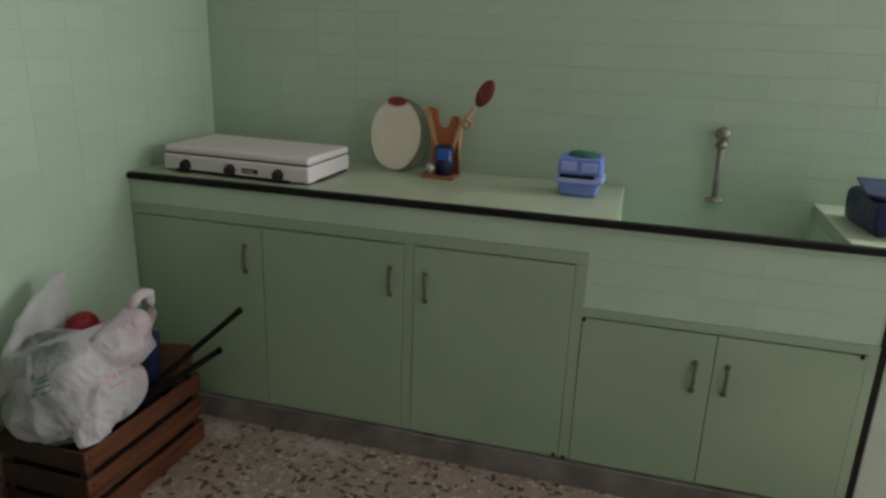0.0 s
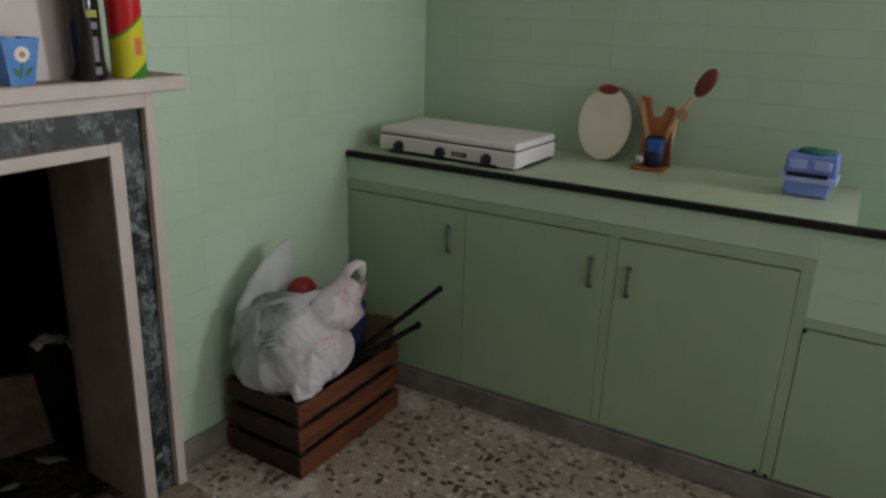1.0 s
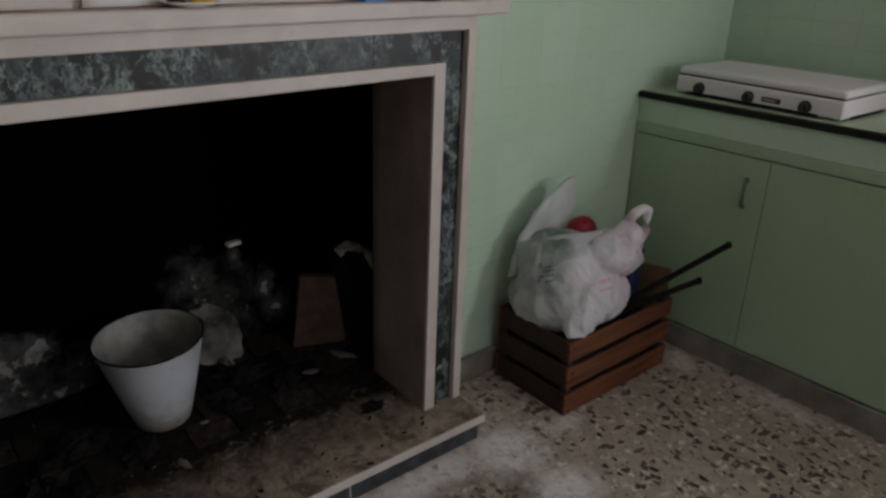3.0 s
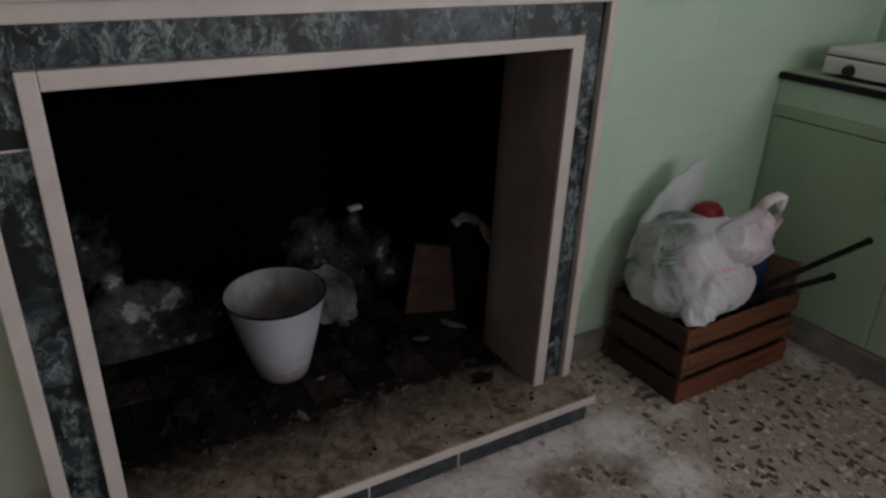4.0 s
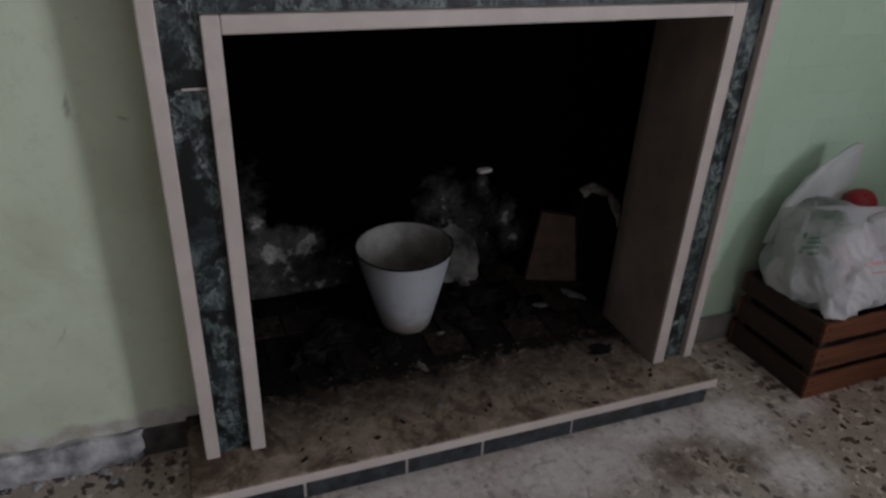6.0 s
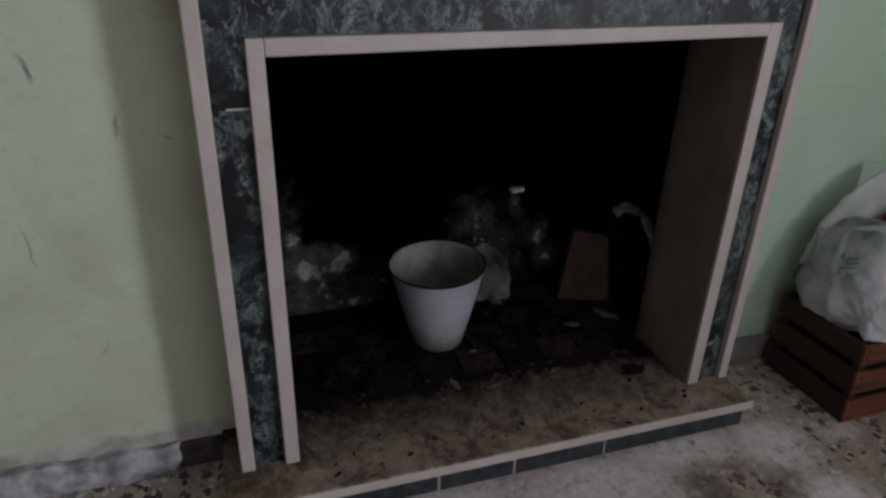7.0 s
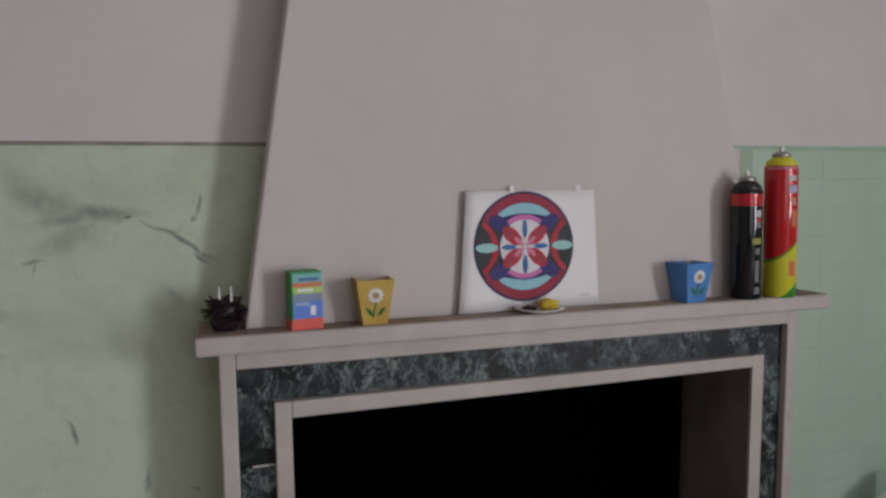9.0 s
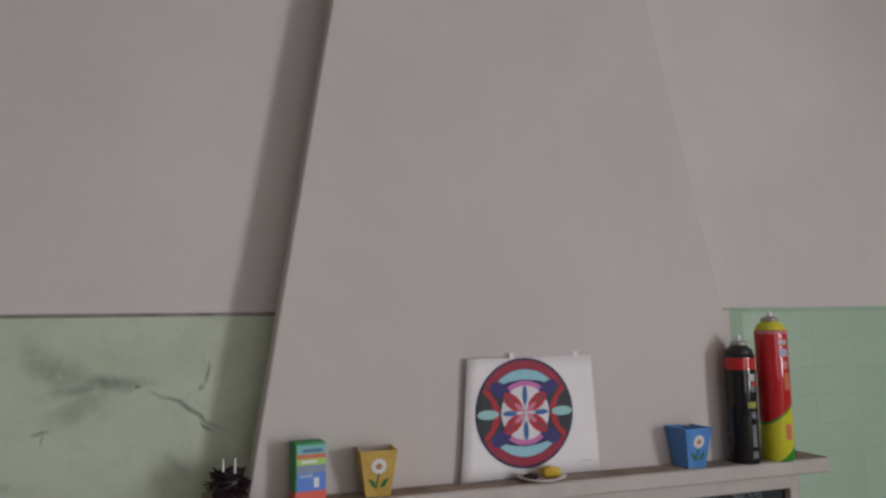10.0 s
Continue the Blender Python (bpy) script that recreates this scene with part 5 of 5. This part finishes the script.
for z0, z1, nm, c in ((0.001, 0.022, "red", (0.75, 0.12, 0.08)), (0.022, 0.055, "blue", (0.12, 0.25, 0.70)), (0.055, 0.070, "violet", (0.25, 0.30, 0.42)), (0.070, 0.082, "lime", (0.42, 0.66, 0.14)), (0.082, 0.091, "orange_red", (0.62, 0.20, 0.10)), (0.091, 0.108, "pale_teal", (0.20, 0.48, 0.48))):
    part("printed_band", new_box(0.0222, 0.0226, -0.027, 0.0295, z0, z1), ink("carton_" + nm, c), carton)
part("printed_bar", new_box(0.0226, 0.0229, -0.018, 0.012, 0.074, 0.079), M["petal"], carton)
part("printed_bar", new_box(0.0226, 0.0229, 0.006, 0.016, 0.028, 0.046), M["petal"], carton)
part("printed_bar", new_box(0.0226, 0.0229, -0.022, 0.004, 0.047, 0.053), ink("carton_pale_blue", (0.34, 0.45, 0.66)), carton)
part("printed_bar", new_box(0.0226, 0.0229, -0.016, 0.022, 0.094, 0.100), ink("carton_dark_blue", (0.08, 0.16, 0.34)), carton)
part("red_foot", new_box(-0.0225, 0.0221, -0.0305, 0.0305, 0.0, 0.020), ink("carton_red", (0.75, 0.12, 0.08)), carton)

plant = thing("candle_plant", "dark plum artificial flower with two white candle tips", "ornament", pose(0.112, -0.125, S))
part("cup", lathe(bmesh.new(), [(0.020, 0.0), (0.028, 0.012), (0.031, 0.045), (0.024, 0.054)], 20), M["plum"], plant, smooth=True)
for k in range(90):
    a = rng.uniform(0, 6.28)
    el = rng.uniform(-0.75, 0.95)
    d = Vector((math.cos(a) * math.cos(el), math.sin(a) * math.cos(el), math.sin(el) * 0.8))
    c = Vector((0, 0, 0.035))
    tip = c + d * rng.uniform(0.034, 0.050)
    s = Vector((-d.y, d.x, 0.25)).normalized() * 0.011
    bm = bmesh.new()
    prism(bm, [c + d * 0.012, c + d * 0.034 + s, tip, c + d * 0.034 - s], (0.001, 0.001, 0.003))
    part("leaf", bm, M["olive"] if (math.sin(a) < -0.6 and el < 0.5 and k % 2) else M["plum"], plant)
for y in (-0.010, 0.012):
    part("candle", rod(bmesh.new(), (0.004, y, 0.055), (0.004, y, 0.084), 0.0028, 0.0014, 8), M["wax"], plant, "thin white candle tip")


def spray_can(label, m, h, r, body, cap, bars):
    c = thing("spray_can", label, "spray can", m, "spray cans")
    part("can_body", lathe(bmesh.new(), [(r * 0.93, 0.0), (r, 0.004), (r, h - 0.030), (r * 0.98, h - 0.024)], 40), body, c, smooth=True)
    part("shoulder", lathe(bmesh.new(), [(r * 0.98, h - 0.026), (r * 0.86, h - 0.012), (r * 0.55, h - 0.004), (r * 0.52, h)], 32), cap, c, smooth=True)
    part("valve_cup", lathe(bmesh.new(), [(r * 0.54, h - 0.004), (r * 0.56, h + 0.004), (r * 0.42, h + 0.008), (r * 0.20, h + 0.010)], 24), M["steel"], c, "dull metal valve cup", True)
    part("nozzle", lathe(bmesh.new(), [(0.006, h + 0.008), (0.006, h + 0.020), (0.004, h + 0.022)], 14), M["wax"], c, "small white nozzle", True)
    for k, (a0, z0, wide, tall, col) in enumerate(bars):
        bm = bmesh.new()
        n = 8
        lo, up = [], []
        for j in range(n + 1):
            a = radians(a0 + wide * (j / n - 0.5))
            lo.append(bm.verts.new(((r + 0.0006) * math.cos(a), (r + 0.0006) * math.sin(a), z0)))
            up.append(bm.verts.new(((r + 0.0006) * math.cos(a), (r + 0.0006) * math.sin(a), z0 + tall)))
        for j in range(n):
            bm.faces.new((lo[j], lo[j + 1], up[j + 1], up[j]))
        part("printed_bar", bm, col, c)


blk, rd, ye, gr = (0.008, 0.008, 0.009), (0.50, 0.018, 0.022), (0.62, 0.60, 0.03), (0.05, 0.26, 0.03)
can_a = can_material("black_can_print", [(0.0, blk), (0.56, rd), (0.63, blk)], 0.0)
can_b = can_material("red_yellow_can_print", [(0.0, gr), (0.05, ye), (0.29, gr), (0.305, rd)], -2.1)
wh, gy, or_ = ink("can_white", (0.50, 0.48, 0.49)), ink("can_grey", (0.17, 0.17, 0.19)), ink("can_orange", (0.62, 0.16, 0.05))
spray_can("tall black spray can with a red band", pose(0.160, 1.038, S), 0.275, 0.0345, can_a, M["knob"],
          [(8, 0.190, 26, 0.016, wh), (10, 0.165, 22, 0.014, gy), (2, 0.128, 40, 0.014, ink("can_olive", (0.30, 0.32, 0.05))), (6, 0.105, 22, 0.014, gy), (4, 0.04, 18, 0.050, gy), (4, 0.014, 24, 0.016, gy), (10, 0.178, 26, 0.010, ink("can_red", rd))])
spray_can("tall red and yellow spray can", pose(0.160, 1.134, S), 0.330, 0.0372, can_b, ink("can_yellow", ye),
          [(0, 0.272, 34, 0.012, wh), (2, 0.244, 36, 0.018, ink("can_lilac", (0.46, 0.42, 0.58))), (6, 0.215, 20, 0.018, ink("can_pale_red", (0.60, 0.24, 0.20))), (10, 0.165, 24, 0.040, or_), (4, 0.05, 26, 0.036, or_), (-10, 0.298, 170, 0.006, ink("can_pink", (0.60, 0.20, 0.28)))])

dish = thing("candle_dish", "small clear dish holding a yellow wax piece", "dish", pose(0.155, 0.515, S))
part("saucer", lathe(bmesh.new(), [(0.030, 0.0), (0.052, 0.008), (0.054, 0.010), (0.050, 0.011), (0.028, 0.004)], 32), M["glass"], dish, smooth=True)
part("wax", blob(bmesh.new(), (0.0, 0.022, 0.016), (0.018, 0.022, 0.012), 3, 0.4), M["lemon"], dish, "lump of yellow wax", True)
part("wick_end", blob(bmesh.new(), (0.004, -0.028, 0.010), (0.012, 0.016, 0.007), 2, 0.4), M["crate_x"], dish, "brown stub", True)

# the drawing: paper leaning on the hood, with its painted pattern laid on in thin layers
sheet = thing("mandala_drawing", "white sheet with a round painted mandala, leaning on the hood", "drawing", pose(0.125, 0.522, S + 0.002, 0, -1.0, 2.6))
PW, PH = 0.354, 0.257
bm = bmesh.new()
rows = []
for i in range(9):
    row = []
    for j in range(13):
        u, v = j / 12 - 0.5, i / 8
        y = PW * u * (1.03 - 0.03 * v) + (0.016 * v ** 0.8 * -2 * u if u < 0 else 0.001 * (1 - v))
        row.append(bm.verts.new((0.0012 * (abs(u) * 2) ** 6 * v, y, PH * v)))
    rows.append(row)
for a, b in zip(rows, rows[1:]):
    for j in range(12):
        bm.faces.new((a[j], a[j + 1], b[j + 1], b[j]))
g = bmesh.ops.extrude_face_region(bm, geom=bm.faces[:])
bmesh.ops.translate(bm, vec=(-0.0008, 0, 0), verts=[v for v in g["geom"] if isinstance(v, bmesh.types.BMVert)])
part("paper", bm, M["paper"], sheet, smooth=True)
R, CY, CZ = 0.1185, -0.027, 0.137
LAYER = [0.0009]


def printed(name, pts, colour):
    """One flat painted shape, each a hair above the last."""
    bm = bmesh.new()
    x = 0.0005 + LAYER[0]
    LAYER[0] += 0.00006
    prism(bm, [(x, CY + R * a, CZ + R * b) for a, b in pts], (0.00004, 0, 0))
    part(name, bm, ink("paint_" + colour[0], colour[1]), sheet)


def oval(cx, cy, rx, ry, turn=0.0, n=28):
    c, s = math.cos(radians(turn)), math.sin(radians(turn))
    return [(cx + c * rx * math.cos(a) - s * ry * math.sin(a), cy + s * rx * math.cos(a) + c * ry * math.sin(a)) for a in (2 * math.pi * k / n for k in range(n))]


def arc(r0, r1, a0, a1, n=18):
    o = [(r1 * math.cos(radians(a0 + (a1 - a0) * k / n)), r1 * math.sin(radians(a0 + (a1 - a0) * k / n))) for k in range(n + 1)]
    return o + [(r0 * math.cos(radians(a1 - (a1 - a0) * k / n)), r0 * math.sin(radians(a1 - (a1 - a0) * k / n))) for k in range(n + 1)]


NAVY, RED, BLACK = ("navy", (0.010, 0.008, 0.070)), ("crimson", (0.31, 0.006, 0.032)), ("black", (0.018, 0.022, 0.024))
SKY, PINK, WHITE, BLUE, AQUA, SCAR = ("sky", (0.30, 0.58, 0.66)), ("pink", (0.60, 0.16, 0.42)), ("white", (0.74, 0.72, 0.74)), ("blue", (0.03, 0.13, 0.36)), ("aqua", (0.34, 0.60, 0.58)), ("scarlet", (0.44, 0.007, 0.022))


def crescent(r, low, a0, a1, n=20):
    """The outer arc of radius r closed by a flatter inner arc, low at its middle."""
    up = [(r * math.cos(radians(a0 + (a1 - a0) * k / n)), r * math.sin(radians(a0 + (a1 - a0) * k / n))) for k in range(n + 1)]
    return up + [(x * (1 - 0.10 * math.sin(math.pi * q)), y - (r - low) * math.sin(math.pi * q) ** 0.7) for q, (x, y) in zip([1 - k / n for k in range(1, n)], up[-2:0:-1])]


DEEP = ("deep_blue", (0.022, 0.016, 0.15))
printed("ring", oval(0, 0, 1.0, 1.0, 0, 64), NAVY)
printed("ring", oval(0, 0, 0.955, 0.955, 0, 64), RED)
printed("field", oval(0, 0, 0.80, 0.80, 0, 56), NAVY)
for s in (0, 180):
    printed("side_field", arc(0.52, 0.965, s - 33, s + 33), BLACK)
for s in (1, -1):
    printed("arc", [(x, s * y) for x, y in crescent(0.79, 0.60, 40, 140)], SKY)
    printed("arc", [(x, s * y) for x, y in arc(0.56, 0.605, 48, 132)], DEEP)
    printed("arc", [(x, s * y) for x, y in crescent(0.58, 0.40, 50, 130)], PINK)
    for t in (1, -1):
        printed("corner_field", oval(t * 0.50, s * 0.43, 0.21, 0.13, t * s * 30), DEEP)
        printed("zigzag", [(t * 0.80, s * 0.50), (t * 0.84, s * 0.40), (t * 0.70, s * 0.26), (t * 0.63, s * 0.03), (t * 0.50, s * 0.02), (t * 0.56, s * 0.20), (t * 0.68, s * 0.38)], SCAR)
printed("centre", oval(0, 0, 0.49, 0.49, 0, 44), WHITE)
for t in (1, -1):
    for s in (1, -1):
        a = math.degrees(math.atan2(s * 0.30, t * 0.36))
        printed("petal_tip", oval(t * 0.375, s * 0.315, 0.12, 0.10, a), DEEP)
        printed("petal", oval(t * 0.25, s * 0.20, 0.23, 0.125, a), SCAR)
        printed("petal_vein", oval(t * 0.315, s * 0.25, 0.11, 0.03, a), ("maroon", (0.22, 0.03, 0.06)))
        printed("petal_heart", oval(t * 0.12, s * 0.095, 0.12, 0.045, a), ("rose", (0.62, 0.20, 0.30)))
for k in range(4):
    a = 90 * k
    c, s = math.cos(radians(a)), math.sin(radians(a))
    printed("lens", oval(c * 0.32, s * 0.32, 0.14 if k % 2 == 0 else 0.17, 0.048, a), BLUE)
printed("centre_line", [(-0.045, -0.20), (-0.022, -0.20), (0.045, 0.20), (0.022, 0.20)], WHITE)
for t in (1, -1):
    printed("side_lens", oval(t * 0.755, 0, 0.215, 0.085), AQUA)
for y, w in ((-0.055, 0.005), (0.105, 0.006)):
    part("tape", new_box(0.0004, 0.0008, y - w, y + w, PH - 0.006, PH + 0.010), M["paper"], sheet, "small piece of clear tape")
part("signature", new_box(0.0001, 0.0004, 0.108, 0.132, 0.022, 0.026), ink("pencil", (0.66, 0.64, 0.66)), sheet, "faint pencil scribble")


# ---- wall tiles, each a piece of its own ----
def tile_mesh(w, h):
    """A glazed tile face with eased edges, lying in the x-z plane and facing -y."""
    e, d = 0.0008, 0.0010
    p = [(0, 0, 0), (w, 0, 0), (w, 0, h), (0, 0, h)]
    q = [(0.0001, -d, e), (w - 0.0001, -d, e), (w - 0.0001, -d, h - e), (0.0001, -d, h - e)]
    me = bpy.data.meshes.new("tile")
    me.from_pydata(p + q, [], [(4, 5, 6, 7), (0, 1, 5, 4), (1, 2, 6, 5), (2, 3, 7, 6), (3, 0, 4, 7)])
    me.materials.append(M["tile"])
    return me


TW, TH, GAP = 0.152, 0.0762, 0.0010
MESHES = {}


def lay(parent, m, u0, u1, z0, z1, first=0.0):
    """Courses of tiles from u0 to u1; the joints run through."""
    z = z0
    while z < z1 - 0.012:
        h = min(TH, z1 - z) - GAP
        u = u0
        w = first or TW
        while u < u1 - 0.012:
            w2 = min(w, u1 - u) - 0.0003
            key = (round(w2, 3), round(h, 3))
            if key not in MESHES:
                MESHES[key] = tile_mesh(w2, h)
            t = new("tile", MESHES[key])
            t.parent = parent
            t.matrix_local = m @ pose(u, 0, z, rng.uniform(-0.22, 0.22), 0, 0)
            u += w
            w = TW
        z += TH


lay(wall_north, pose(0, BACK, 0), 0.005, 2.42, TOP + 0.001, DADO - 0.001)
lay(wall_north, pose(0, BACK, 0), SX0, SX1, 0.706, TOP)
lay(dado_right, pose(-0.003, 0, 0, 0, 0, 90), 1.19, 2.545, 0.086, DADO - 0.001, 0.08)
lay(counter, pose(0, 0.004, 0), 0.0, 1.515, 0.758, 0.838)
lay(counter, pose(0, 0.004, 0), 1.515, 2.285, 0.593, 0.838)

# ---- fire bricks of the hearth floor ----
def hearth_brick_mesh(k):
    """A sooty brick face with rounded, chipped edges."""
    bm = new_box(0.002, 0.1085, 0.002, 0.1225, -0.007, 0.0, 0.003, 1)
    for v in bm.verts:
        if v.co.z > -0.004:
            v.co += noise.noise_vector(v.co * 45 + Vector((k * 5, 0, 0))) * 0.003
    return finish("hearth_brick", bm, M["sooty"])


BRICKS = [hearth_brick_mesh(k) for k in range(4)]
for i in range(4):
    for j in range(11):
        ob = new("hearth_brick", BRICKS[(i * 3 + j) % 4])
        ob.parent = fire
        ob.matrix_local = pose(-0.0555 - 0.1105 * (i + 1), -0.15 + 0.1245 * j + 0.062 * (i % 2), HZ - 0.001 + rng.uniform(-0.0015, 0.002), rng.uniform(-0.8, 0.8), rng.uniform(-0.8, 0.8), rng.uniform(-0.8, 0.8))
